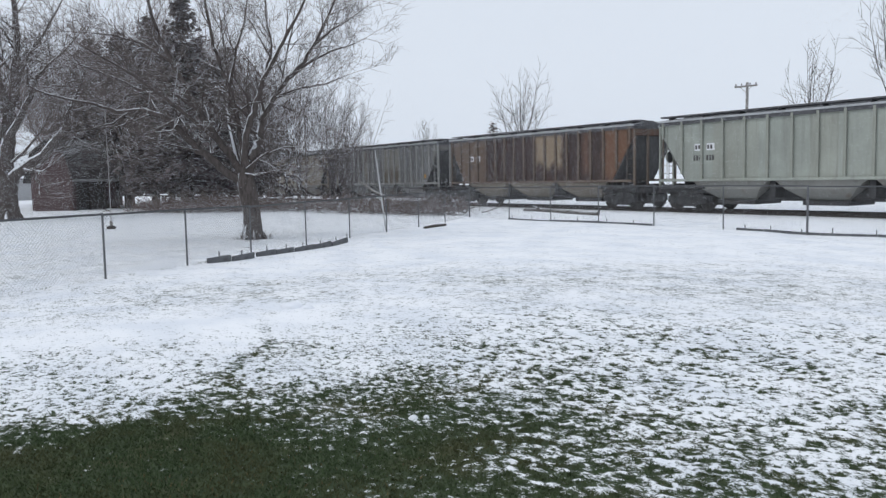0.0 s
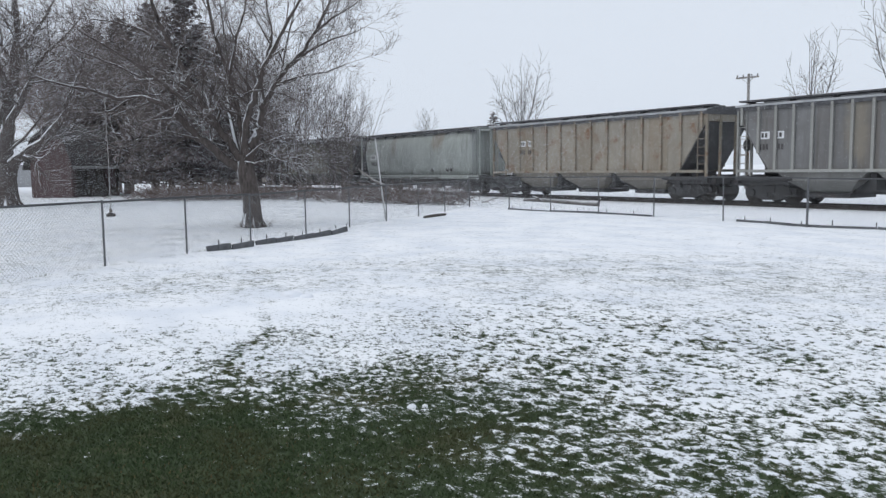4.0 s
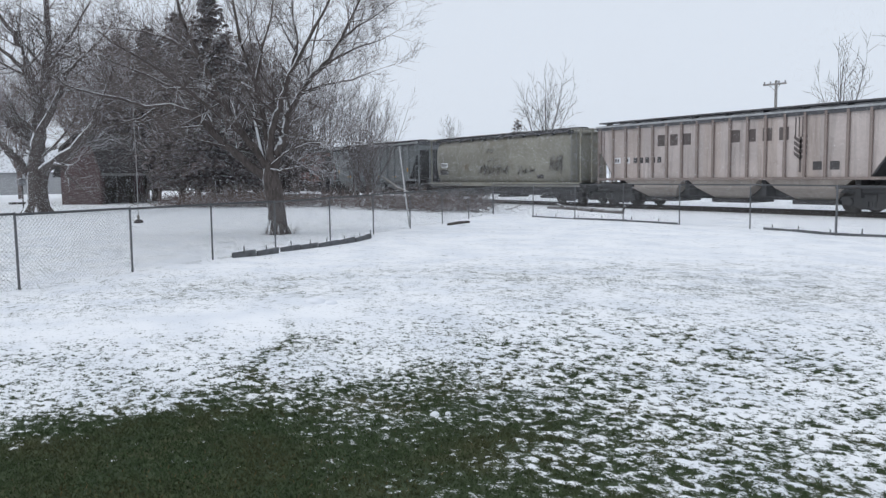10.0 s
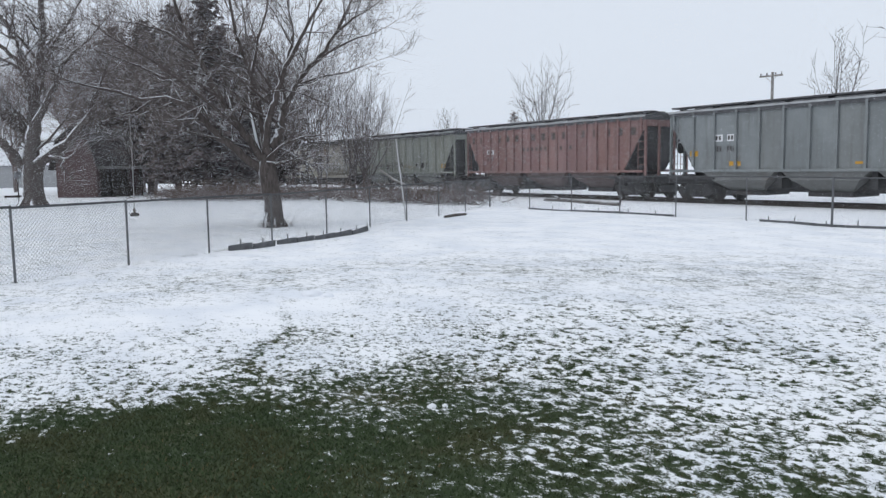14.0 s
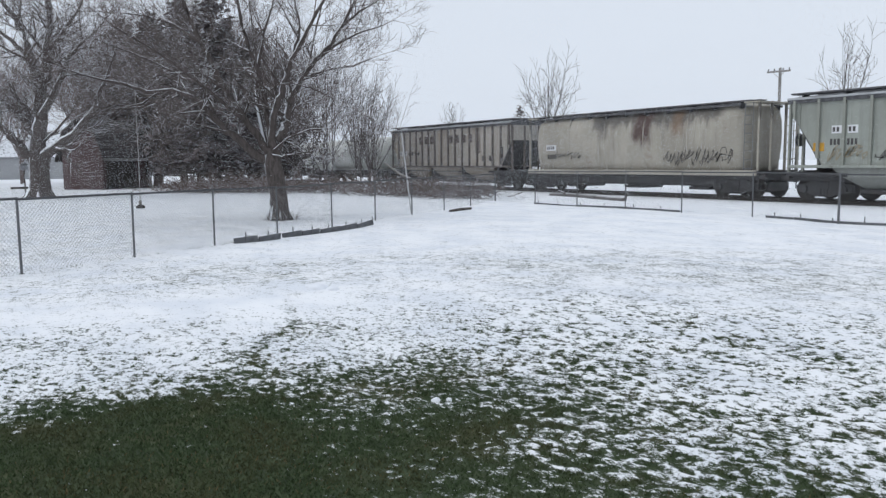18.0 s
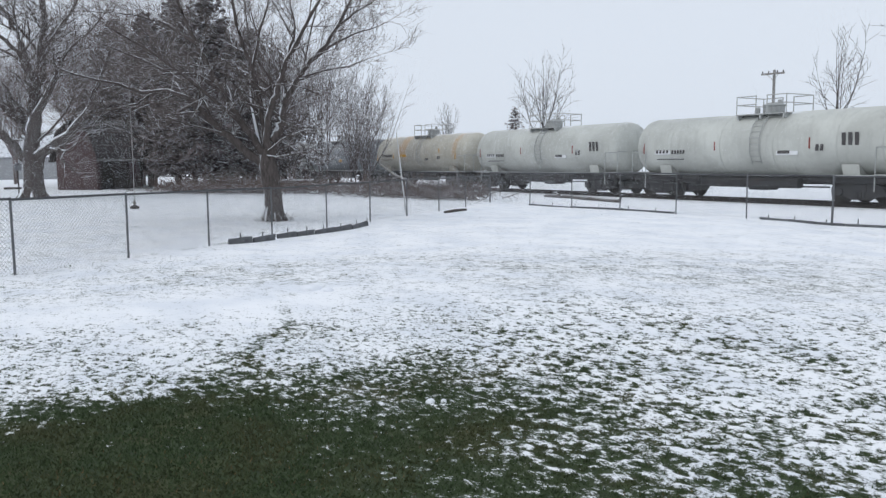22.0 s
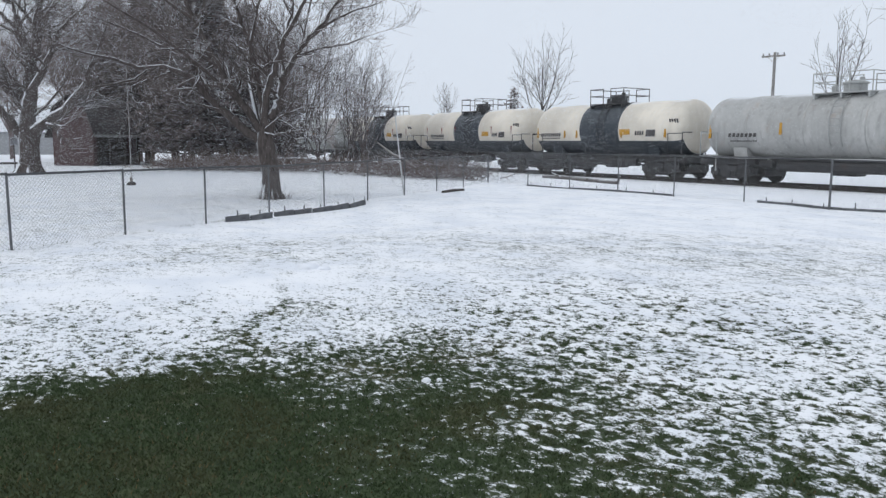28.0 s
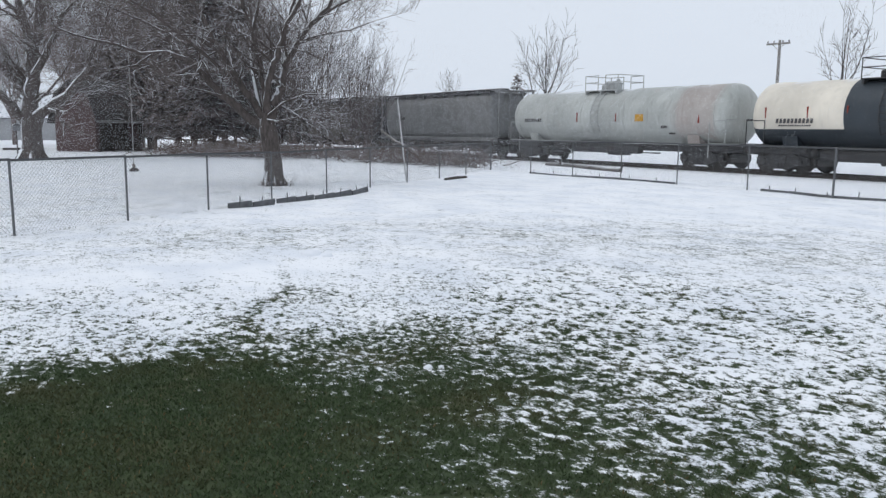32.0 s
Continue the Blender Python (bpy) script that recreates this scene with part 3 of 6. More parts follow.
def stencils(x, z, w, h, count, ink, parent, y):
    """A row of plain bars, one piece each, in place of lettering."""
    p = w / count
    me = Shape().box(0, p * 0.62, -0.004, 0.004, 0, h).mesh("stencil", ink)
    for i in range(count):
        part("stencil", me, None, parent, at=pose(x + i * p, y, z))


def rib_hopper(length, shell, posts, bays, label, marks=(), text=LETTER_DARK, bay_paint=None, ribs=16, logo=None, proud=None, slope=(1.48, 3.62)):
    """A covered hopper with outside posts and sloping end sheets."""
    car = thing("covered_hopper_car", label, "hopper car", "cars of the freight train")
    a = length / 2 - 0.80
    g, h, sz = a - 0.06, a - slope[0], slope[1]
    prof = [(-g, 4.12), (-g, sz), (-h, 1.50), (-h, 1.42), (h, 1.42), (h, 1.50), (g, sz), (g, 4.12)]
    part("body", Shape().across(prof, -1.53, 1.53), shell, car)
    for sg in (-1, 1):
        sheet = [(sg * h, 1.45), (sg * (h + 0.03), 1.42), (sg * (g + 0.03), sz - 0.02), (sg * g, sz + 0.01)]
        # darker than the shell: underside shade is part of this paint
        part("slope_sheet", Shape().across(sheet if sg > 0 else sheet[::-1], -1.50, 1.50), SLOPE, car, "sloping end sheet, grime and painted-in shade in its dark colour")
        part("end_wall", Shape().box(min(sg * g, sg * a), max(sg * g, sg * a), -1.52, 1.52, sz + 0.04, 4.10), shell, car)
    roof = Shape()
    roof.along([(-1.62, 3.96), (1.62, 3.96), (1.64, 4.16), (0.75, 4.30), (-0.75, 4.30), (-1.64, 4.16)], -a - 0.05, a + 0.05)
    part("roof", roof, ROOFSTEEL, car, "dark roof dusted with snow")
    for y in (-1.655, 1.655):
        part("eave_rail", Shape().soft(-a - 0.06, a + 0.06, y - 0.02, y + 0.02, 4.10, 4.19, 0.012), EAVE, car, "pale edge of the roof")
    walkboard = Shape()
    for y in (-1.1, 1.1):
        walkboard.soft(-length / 2 + 0.72, length / 2 - 0.72, y - 0.30, y + 0.30, 4.33, 4.40, 0.015)
        for i in range(9):
            x = -a + 0.4 + (2 * a - 0.8) * i / 8
            walkboard.box(x - 0.03, x + 0.03, y - 0.22, y + 0.22, 4.2, 4.335)
    part("running_board", walkboard, ROOFSTEEL, car, "snowy roof running boards")
    for i in range(10):
        x = -a + 1.1 + (2 * a - 2.2) * i / 9
        part("hatch_cover", Shape().soft(x - 0.62, x + 0.62, -0.42, 0.42, 4.28, 4.42, 0.05), ROOFSTEEL, car)
    pm = Shape().along([(-0.05, 0), (0.05, 0), (0.05, 2.62), (-0.05, 2.62)], -0.055, 0.055).mesh("side_post", proud or shell)
    for i in range(ribs):
        x = -a + 0.25 + (2 * a - 0.5) * i / (ribs - 1)
        low = 1.44 if abs(x) < h else min(sz, 1.50 + (abs(x) - h) * (sz - 1.5) / (g - h))
        for y in (-1.585, 1.585):
            part("side_post", pm, None, car, at=pose(x, y, low) @ Matrix.Diagonal((1, 1, (4.08 - low) / 2.62, 1)))
    side = Shape()
    for y in (-1.60, 1.60):
        side.soft(-a + 0.1, a - 0.1, y - 0.05, y + 0.05, 1.33, 1.45, 0.015)
    part("side_rail", side, proud or shell, car)
    b = a - 1.75
    sill = Shape().soft(-length / 2 + 0.5, length / 2 - 0.5, -0.35, 0.35, 0.82, 1.22, 0.03)
    for sg in (-1, 1):
        sill.soft(sg * (a - 1.25) - 1.3, sg * (a - 1.25) + 1.3, -1.55, 1.55, 0.98, 1.12, 0.03)
        sill.box(sg * a - 0.04, sg * a + 0.04, -1.5, 1.5, 0.85, 1.15)
    sill.soft(-b - 0.3, b + 0.3, -0.72, 0.72, 0.46, 1.40, 0.12)
    part("underframe", sill, STEEL_UNDER, car)
    w = 2 * b / bays
    for i in range(bays):
        x = -b + w * (i + 0.5)
        k = Shape()
        t, u = w * 0.48, w * 0.21
        m = t * 0.55 + u * 0.45
        levels = [(t, 1.5, 1.40), (m, 1.42, 0.98), (u, 0.78, 0.50)]
        vs = [p for p, q, z in levels for p in ((x - p, -q, z), (x + p, -q, z), (x + p, q, z), (x - p, q, z))]
        k.add(vs, [(0, 1, 2, 3), (11, 10, 9, 8)] + [(o + (i + 1) % 4, o + i, o + 4 + i, o + 4 + (i + 1) % 4) for o in (0, 4) for i in range(4)])
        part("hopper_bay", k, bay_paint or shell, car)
        part("outlet_gate", Shape().soft(x - u - 0.1, x + u + 0.1, -0.95, 0.95, 0.30, 0.50, 0.03), STEEL_UNDER, car)
        part("cross_brace", Shape().soft(x + t * 1.04 - 0.12, x + t * 1.04 + 0.12, -1.35, 1.35, 0.62, 1.36, 0.03), STEEL_UNDER, car)
    for sg in (-1, 1):
        for y in (-1.5, -0.55, 0.55, 1.5):
            part("end_post", Shape().box(-0.05, 0.05, -0.05, 0.05, 1.1, 4.08), proud or shell, car, at=pose(sg * (a - 0.02), y, 0))
        for y in (-1.5, 1.5):
            part("ladder", ladder(0.42, 1.15, 4.2, 8), proud or shell, car, "thin steel ladder", at=pose(sg * (a - 0.26), y * 1.04, 0))
        part("end_platform", Shape().soft(sg * (a + 0.08) - 0.22, sg * (a + 0.08) + 0.22, -1.2, 1.2, 1.12, 1.16, 0.01), GALV, car)
    part("brake_wheel", Shape().lathe([(-0.02, 0.28), (0.02, 0.28)], 14), GALV, car, at=pose(-a - 0.06, -0.75, 2.5))
    part("brake_cylinder", Shape().lathe([(-0.3, 0.14), (-0.26, 0.17), (0.3, 0.17), (0.36, 0.1)], 12), STEEL_UNDER, car, at=pose(-a + 1.1, -0.6, 1.35))
    plates(car, -1.534, marks, text)
    if logo:
        logo(car)
    running_gear(car, length)
    return car


def smooth_hopper(length, shell, label, marks=(), sill_paint=None):
    """A covered hopper with bulging plate sides and no posts."""
    car = thing("covered_hopper_car", label, "hopper car", "cars of the freight train")
    a = length / 2 - 1.78
    half = [(0.95, 1.12), (1.30, 1.22), (1.46, 1.7), (1.56, 2.4), (1.58, 3.0), (1.52, 3.55), (1.36, 3.92), (1.05, 4.14), (0.5, 4.22)]
    prof = half + [(-y, z) for y, z in half[::-1]]
    s = Shape()
    n = len(prof)
    rings = []
    for x, k in ((-a - 0.34, 0.66), (-a - 0.27, 0.80), (-a - 0.12, 0.92), (-a + 0.25, 1.0), (a - 0.25, 1.0), (a + 0.12, 0.92), (a + 0.27, 0.80), (a + 0.34, 0.66)):
        rings.append([(x, y * k, 2.6 + (z - 2.6) * (k * 0.5 + 0.5)) for y, z in prof])
    vs = [p for r in rings for p in r]
    fs = [(i * n + j, i * n + (j + 1) % n, (i + 1) * n + (j + 1) % n, (i + 1) * n + j) for i in range(len(rings) - 1) for j in range(n)]
    fs += [tuple(range(n - 1, -1, -1)), tuple(range(7 * n, 8 * n))]
    part("body", s.add(vs, fs), shell, car, smooth=True)
    hp = [(y + 0.012 * (1 if y > 0 else -1), z + 0.006) for y, z in prof]
    seam = Shape().along(hp, -0.025, 0.025).mesh("seam", shell)
    for i in range(1, 5):
        part("seam", seam, None, car, at=pose(-a + 2 * a * i / 5, 0, 0))
    top = Shape()
    for y in (-1.22, 1.22):
        top.soft(-length / 2 + 0.74, length / 2 - 0.74, y - 0.26, y + 0.26, 4.24, 4.28, 0.01)
        for i in range(11):
            x = -a + 2 * a * i / 10
            top.box(x - 0.03, x + 0.03, y - 0.2, y + 0.2, 3.95, 4.25)
    part("running_board", top, ROOFSTEEL, car, "snowy roof running boards")
    part("hatch_trough", Shape().soft(-a + 0.3, a - 0.3, -0.4, 0.4, 4.18, 4.40, 0.08), ROOFSTEEL, car, "long roof hatch dusted with snow")
    for y in (-1.42, 1.42):
        part("side_sill", Shape().soft(-length / 2 + 0.78, length / 2 - 0.78, y - 0.09, y + 0.09, 0.98, 1.22, 0.02), sill_paint or shell, car)
        part("eave_rail", Shape().soft(-a - 0.1, a + 0.1, y * 1.03 - 0.04, y * 1.03 + 0.04, 4.06, 4.16, 0.015), ROOFSTEEL, car)
    part("underframe", Shape().soft(-length / 2 + 0.5, length / 2 - 0.5, -0.35, 0.35, 0.8, 1.18, 0.03).soft(-a + 0.8, a - 0.8, -1.05, 1.05, 0.46, 1.14, 0.1), STEEL_UNDER, car)
    for i in range(3):
        x = (i - 1) * a * 0.62
        k = Shape()
        t, u = a * 0.29, 0.5
        k.add([(x - t, -1.3, 1.16), (x + t, -1.3, 1.16), (x + t, 1.3, 1.16), (x - t, 1.3, 1.16), (x - u, -0.6, 0.4), (x + u, -0.6, 0.4), (x + u, 0.6, 0.4), (x - u, 0.6, 0.4)],
              [(0, 1, 2, 3), (7, 6, 5, 4), (1, 0, 4, 5), (2, 1, 5, 6), (3, 2, 6, 7), (0, 3, 7, 4)])
        part("hopper_bay", k, STEEL_UNDER, car)
        part("outlet_gate", Shape().soft(x - 0.6, x + 0.6, -0.8, 0.8, 0.28, 0.42, 0.03), STEEL_UNDER, car)
    for sg in (-1, 1):
        e = sg * (length / 2 - 0.8)
        for y in (-1.35, -0.5, 0.5, 1.35):
            part("end_post", Shape().box(-0.045, 0.045, -0.045, 0.045, 1.1, 4.24), sill_paint or shell, car, at=pose(e, y, 0))
        part("end_beam", Shape().soft(e - 0.05, e + 0.05, -1.45, 1.45, 0.95, 1.2, 0.02), STEEL_UNDER, car)
        part("end_floor", Shape().soft(min(e, sg * a), max(e, sg * a), -1.35, 1.35, 1.13, 1.18, 0.01), STEEL_UNDER, car)
        for y in (-1.45, 1.45):
            part("ladder", ladder(0.42, 1.1, 4.2, 8), GALV, car, "thin grey steel ladder", at=pose(sg * (length / 2 - 1.25), y, 0))
        part("roof_corner", Shape().soft(min(e - sg * 0.7, e + sg * 0.06), max(e - sg * 0.7, e + sg * 0.06), -1.5, 1.5, 4.16, 4.22, 0.01), sill_paint or shell, car)
        part("slope_sheet", Shape().add([(sg * (a + 0.26), -1.2, 3.2), (sg * (a + 0.26), 1.2, 3.2), (sg * (a - 0.9), 1.2, 1.2), (sg * (a - 0.9), -1.2, 1.2), (sg * (a + 0.2), -1.2, 3.2), (sg * (a + 0.2), 1.2, 3.2), (sg * (a - 1.0), 1.2, 1.2), (sg * (a - 1.0), -1.2, 1.2)],
             [(0, 1, 2, 3), (7, 6, 5, 4), (0, 4, 5, 1), (2, 6, 7, 3), (1, 5, 6, 2), (3, 7, 4, 0)]), shell, car)
    part("brake_wheel", Shape().lathe([(-0.02, 0.28), (0.02, 0.28)], 14), GALV, car, at=pose(-length / 2 + 0.73, -0.6, 2.3))
    for row in marks:
        plates(car, -side_y(half, row[2] + row[4] / 2) - 0.012, [row], LETTER_DARK)
    running_gear(car, length)
    return car


def side_y(half, z):
    for (y0, z0), (y1, z1) in zip(half, half[1:]):
        if z0 <= z <= z1:
            return y0 + (y1 - y0) * (z - z0) / (z1 - z0)
    return half[-1][0]


def tank_car(length, shell, label, marks=(), radius=1.40, black=None, band=None, gear=GALV, dome=0.0, steel=None):
    """A tank car: barrel with dished heads, stub sills, platform with rails round the manway."""
    car = thing("tank_car", label, "tank car", "cars of the freight train")
    r, zc = radius, 1.02 + radius
    a = length / 2 - 0.46
    heads = [(-a, 0.02), (-a + 0.03, r * 0.38), (-a + 0.11, r * 0.66), (-a + 0.26, r * 0.86), (-a + 0.44, r * 0.96), (-a + 0.64, r)]
    sec = heads + [(-x, q) for x, q in heads[::-1]]
    barrel = part("barrel", Shape().lathe(sec, 40), shell, car, smooth=True, at=pose(0, 0, zc))
    if black:
        # the lower third in black, as a shell over the barrel
        sh = Shape()
        xs = [x for x, q in sec[3:-3]]
        n = 16
        lim = radians(65)
        vs = []
        for x, q in sec[3:-3]:
            for j in range(n + 1):
                w = -math.pi / 2 - lim + 2 * lim * j / n
                vs.append((x, (q + 0.007) * math.cos(w), (q + 0.007) * math.sin(w)))
        m = n + 1
        sh.add(vs, [(i * m + j, i * m + j + 1, (i + 1) * m + j + 1, (i + 1) * m + j) for i in range(len(xs) - 1) for j in range(n)])
        part("painted_belly", sh, black, car, "black painted belly", smooth=True, at=pose(0, 0, zc))
    if band:
        bd = Shape()
        w = 1.48
        bd.lathe([(-w, r + 0.006), (-w + 0.02, r + 0.012), (w - 0.02, r + 0.012), (w, r + 0.006)], 40)
        bd.f = bd.f[:-2]
        part("painted_band", bd, band, car, "broad black band round the middle", smooth=True, at=pose(dome - 0.08, 0, zc))
    ring = Shape().lathe([(-0.03, r + 0.003), (-0.025, r + 0.009), (0.025, r + 0.009), (0.03, r + 0.003)], 40)
    ring.f = ring.f[:-2]
    ring = ring.mesh("weld_seam", shell, True)
    if not band:
        for x in (-a * 0.2, a * 0.2, -a * 0.62, a * 0.62, -a + 0.74, a - 0.74):
            part("weld_seam", ring, None, car, at=pose(x, 0, zc))
    top = zc + r
    s = Shape()
    s.lathe([(top - 0.25, 0.44), (top + 0.28, 0.44), (top + 0.30, 0.50), (top + 0.36, 0.50), (top + 0.42, 0.3)], 16, "z", (dome, 0, 0))
    s.lathe([(top + 0.36, 0.1), (top + 0.55, 0.1), (top + 0.58, 0.05)], 8, "z", (dome + 0.2, 0.1, 0))
    part("manway_dome", s, gear, car, "steel manway housing")
    part("valve", Shape().lathe([(top - 0.1, 0.12), (top + 0.25, 0.12), (top + 0.3, 0.07)], 8, "z", (dome - 1.0, 0.2, 0)), gear, car)
    plat = Shape()
    for y in (-0.75, 0.75):
        plat.soft(dome - 1.24, dome + 1.24, y - 0.24, y + 0.24, top - 0.10, top - 0.05, 0.012)
    for x in (dome - 1.15, dome, dome + 1.15):
        plat.box(x - 0.04, x + 0.04, -1.0, 1.0, top - 0.28, top - 0.10)
    part("platform", plat, gear, car, "steel top platform")
    for x0, x1, end in ((dome - 1.24, dome - 0.25, dome - 1.24), (dome + 0.3, dome + 1.24, dome + 1.24)):
        for y in (-0.95, 0.95):
            for x in (x0, x1):
                part("rail_post", Shape().rod((x, y, top - 0.1), (x, y, top + 0.735), 0.024, 5), gear, car)
            for z in (0.36, 0.72):
                part("handrail", Shape().rod((x0 - 0.02, y, top + z), (x1 + 0.02, y, top + z), 0.022, 5), gear, car)
        for z in (0.36, 0.72):
            part("handrail", Shape().rod((end, -0.97, top + z), (end, 0.97, top + z), 0.022, 5), gear, car)
    for y in (-1, 1):
        lad = Shape()
        for k in (-0.24, 0.24):
            lad.tube([(dome + 0.1 + k, y * (r * math.cos(w) + 0.09), zc + r * math.sin(w) + 0.04) for w in [radians(q) for q in (-38, -15, 10, 35, 58)]], [0.02] * 5, 5)
        for q in range(-34, 60, 11):
            w = radians(q)
            lad.rod((dome - 0.14, y * (r * math.cos(w) + 0.09), zc + r * math.sin(w) + 0.04), (dome + 0.34, y * (r * math.cos(w) + 0.09), zc + r * math.sin(w) + 0.04), 0.016, 4)
        part("side_ladder", lad, gear, car, "curved side ladder")
    for sg in (-1, 1):
        e = sg * (length / 2 - 0.55)
        x0, x1 = sorted((e, sg * (length / 2 - 3.9)))
        part("stub_sill", Shape().soft(x0, x1, -0.38, 0.38, 0.78, 1.18, 0.03), steel or STEEL_UNDER, car)
        part("saddle", Shape().along([(-1.05, 1.0), (1.05, 1.0), (1.20, 1.55), (0.7, 1.30), (-0.7, 1.30), (-1.20, 1.55)], sg * (length / 2 - 2.55) - 0.35, sg * (length / 2 - 2.55) + 0.35), black or shell, car)
        part("end_platform", Shape().soft(min(e, sg * (length / 2 - 1.5)), max(e, sg * (length / 2 - 1.5)), -1.4, 1.4, 1.12, 1.17, 0.01), gear, car)
        for y in (-1.4, 1.4):
            part("end_rail", Shape().rod((e, y, 1.1), (e, y, 2.25), 0.024, 5), gear, car)
            part("end_rail", Shape().rod((sg * (length / 2 - 1.45), y, 0.5), (sg * (length / 2 - 1.45), y, 2.2), 0.022, 5), gear, car)
            part("end_rail", Shape().rod((e, y, 2.2), (sg * (length / 2 - 1.45), y, 2.2), 0.02, 5), gear, car)
        part("end_rail", Shape().rod((e, -1.4, 2.25), (e, 1.4, 2.25), 0.022, 5), gear, car)
    for y in (-1.42, 1.42):
        part("running_board", Shape().soft(-length / 2 + 1.4, length / 2 - 1.4, y - 0.12, y + 0.12, 1.08, 1.14, 0.01), steel or gear, car)
    part("bottom_outlet", Shape().soft(-0.5, 0.5, -0.4, 0.4, 0.42, 1.08, 0.08), STEEL_UNDER, car)
    part("bottom_sill", Shape().soft(-length / 2 + 3.6, length / 2 - 3.6, -0.55, 0.55, 0.72, 1.10, 0.1), STEEL_UNDER, car)
    part("skid_box", Shape().soft(-2.6, 2.4, -1.1, -0.7, 0.55, 0.95, 0.1), STEEL_UNDER, car)
    part("brake_pipe", Shape().rod((-3.6, -0.72, 0.62), (3.6, -0.72, 0.62), 0.04, 6), STEEL_UNDER, car)
    part("air_tank", Shape().lathe([(-3.9, 0.12), (-3.85, 0.18), (-2.95, 0.18), (-2.9, 0.12)], 10, "x", (0, -0.8, 0.85)), STEEL_UNDER, car)
    for kind, x, z, w, h, count in marks:
        zz = (z + h / 2 - zc) / r
        y = -math.sqrt(max(0.05, 1 - zz * zz)) * r
        tilt = math.degrees(math.asin(max(-1, min(1, zz))))
        m = pose(x, y, z + h / 2, tilt, 0, 0)
        mat = {"panel": WHITE_PLATE, "yellow": YELLOW, "red": RED}.get(kind, LETTER_DARK)
        if kind == "panel" or kind == "yellow" or kind == "red":
            part("decal", Shape().box(0, w, -0.016, 0.03, -h / 2, h / 2), mat, car, "decal on the barrel", at=m)
        if kind == "panel" or kind == "bars" or kind == "black":
            inset = 0.06 if kind == "panel" else 0.0
            tall, p = h * (0.6 if kind == "panel" else 1.0), (w - 1.5 * inset) / count
            me = Shape().box(0, p * 0.62, -0.004, 0.012, -tall / 2, tall / 2).mesh("stencil", LETTER_DARK)
            for i in range(count):
                part("stencil", me, None, car, at=m @ pose(inset + i * p, -0.020, 0))
    running_gear(car, length)
    return car


TAN = paint("faded_tan_patch", (0.34, 0.28, 0.19), rusty=0.15, grimy=0.3)
SOOT = paint("soot_stain", (0.075, 0.07, 0.068), rusty=0.2, grimy=0.3)
BLACK = paint("black_tank_paint", (0.042, 0.052, 0.062), rusty=0.05, grimy=0.15, rough=0.45)
TANK_STEEL = paint("pale_tank_steel", (0.42, 0.43, 0.42), rusty=0.12, grimy=0.3)


def reporting(length, at=2.85, z=2.72):
    x = -length / 2 + at
    return [("panel", x, z, 0.42, 0.31, 2), ("panel", x + 0.66, z, 0.42, 0.31, 2), ("bars", x - 0.05, z - 0.45, 0.46, 0.24, 3), ("bars", x + 0.66, z - 0.45, 0.46, 0.24, 3)]


def single_panel(length, at=2.6, z=2.32):
    x = -length / 2 + at
    return [("panel", x, z, 0.86, 0.31, 4), ("bars", x + 0.05, z - 0.48, 0.85, 0.26, 5)]


def squares(length, *ats):
    """Small dark consolidated stencil blocks low on the side."""
    return [("bars", -length / 2 + at, 1.74, 0.62, 0.34, 1) for at in ats]


def big_letters(length, ink, first, words, z, h, w, gap):
    """A company name as plain blocks."""
    def put(car):
        x = -length / 2 + first
        for count, space in words:
            for i in range(count):
                part("letter_block", Shape().box(x, x + w, -1.540, -1.52, z, z + h), ink, car, "dark letter-sized block")
                x += gap
            x += space
    return put


def wheat_mark(length, ink, at, z):
    def put(car):
        s = Shape()
        x = -length / 2 + at
        s.box(x - 0.05, x + 0.05, -1.541, -1.52, z - 0.5, z + 0.95)
        for i in range(4):
            for sg in (-1, 1):
                s.add([(x, -1.541, z + 0.22 * i), (x + sg * 0.3, -1.541, z + 0.22 * i + 0.22), (x + sg * 0.3, -1.541, z + 0.22 * i + 0.36), (x, -1.541, z + 0.22 * i + 0.16),
                       (x, -1.525, z + 0.22 * i), (x + sg * 0.3, -1.525, z + 0.22 * i + 0.22), (x + sg * 0.3, -1.525, z + 0.22 * i + 0.36), (x, -1.525, z + 0.22 * i + 0.16)],
                      [(0, 1, 2, 3), (7, 6, 5, 4), (0, 4, 5, 1), (1, 5, 6, 2), (2, 6, 7, 3), (3, 7, 4, 0)])
        for k in (-0.24, -0.08, 0.08, 0.24):
            s.box(x + k - 0.025, x + k + 0.025, -1.541, -1.52, z + 0.95, z + 1.75)
        part("ear_mark", s, ink, car, "dark stylised ear of grain")
    return put


def both(*fs):
    def put(car):
        for q in fs:
            q(car)
    return put


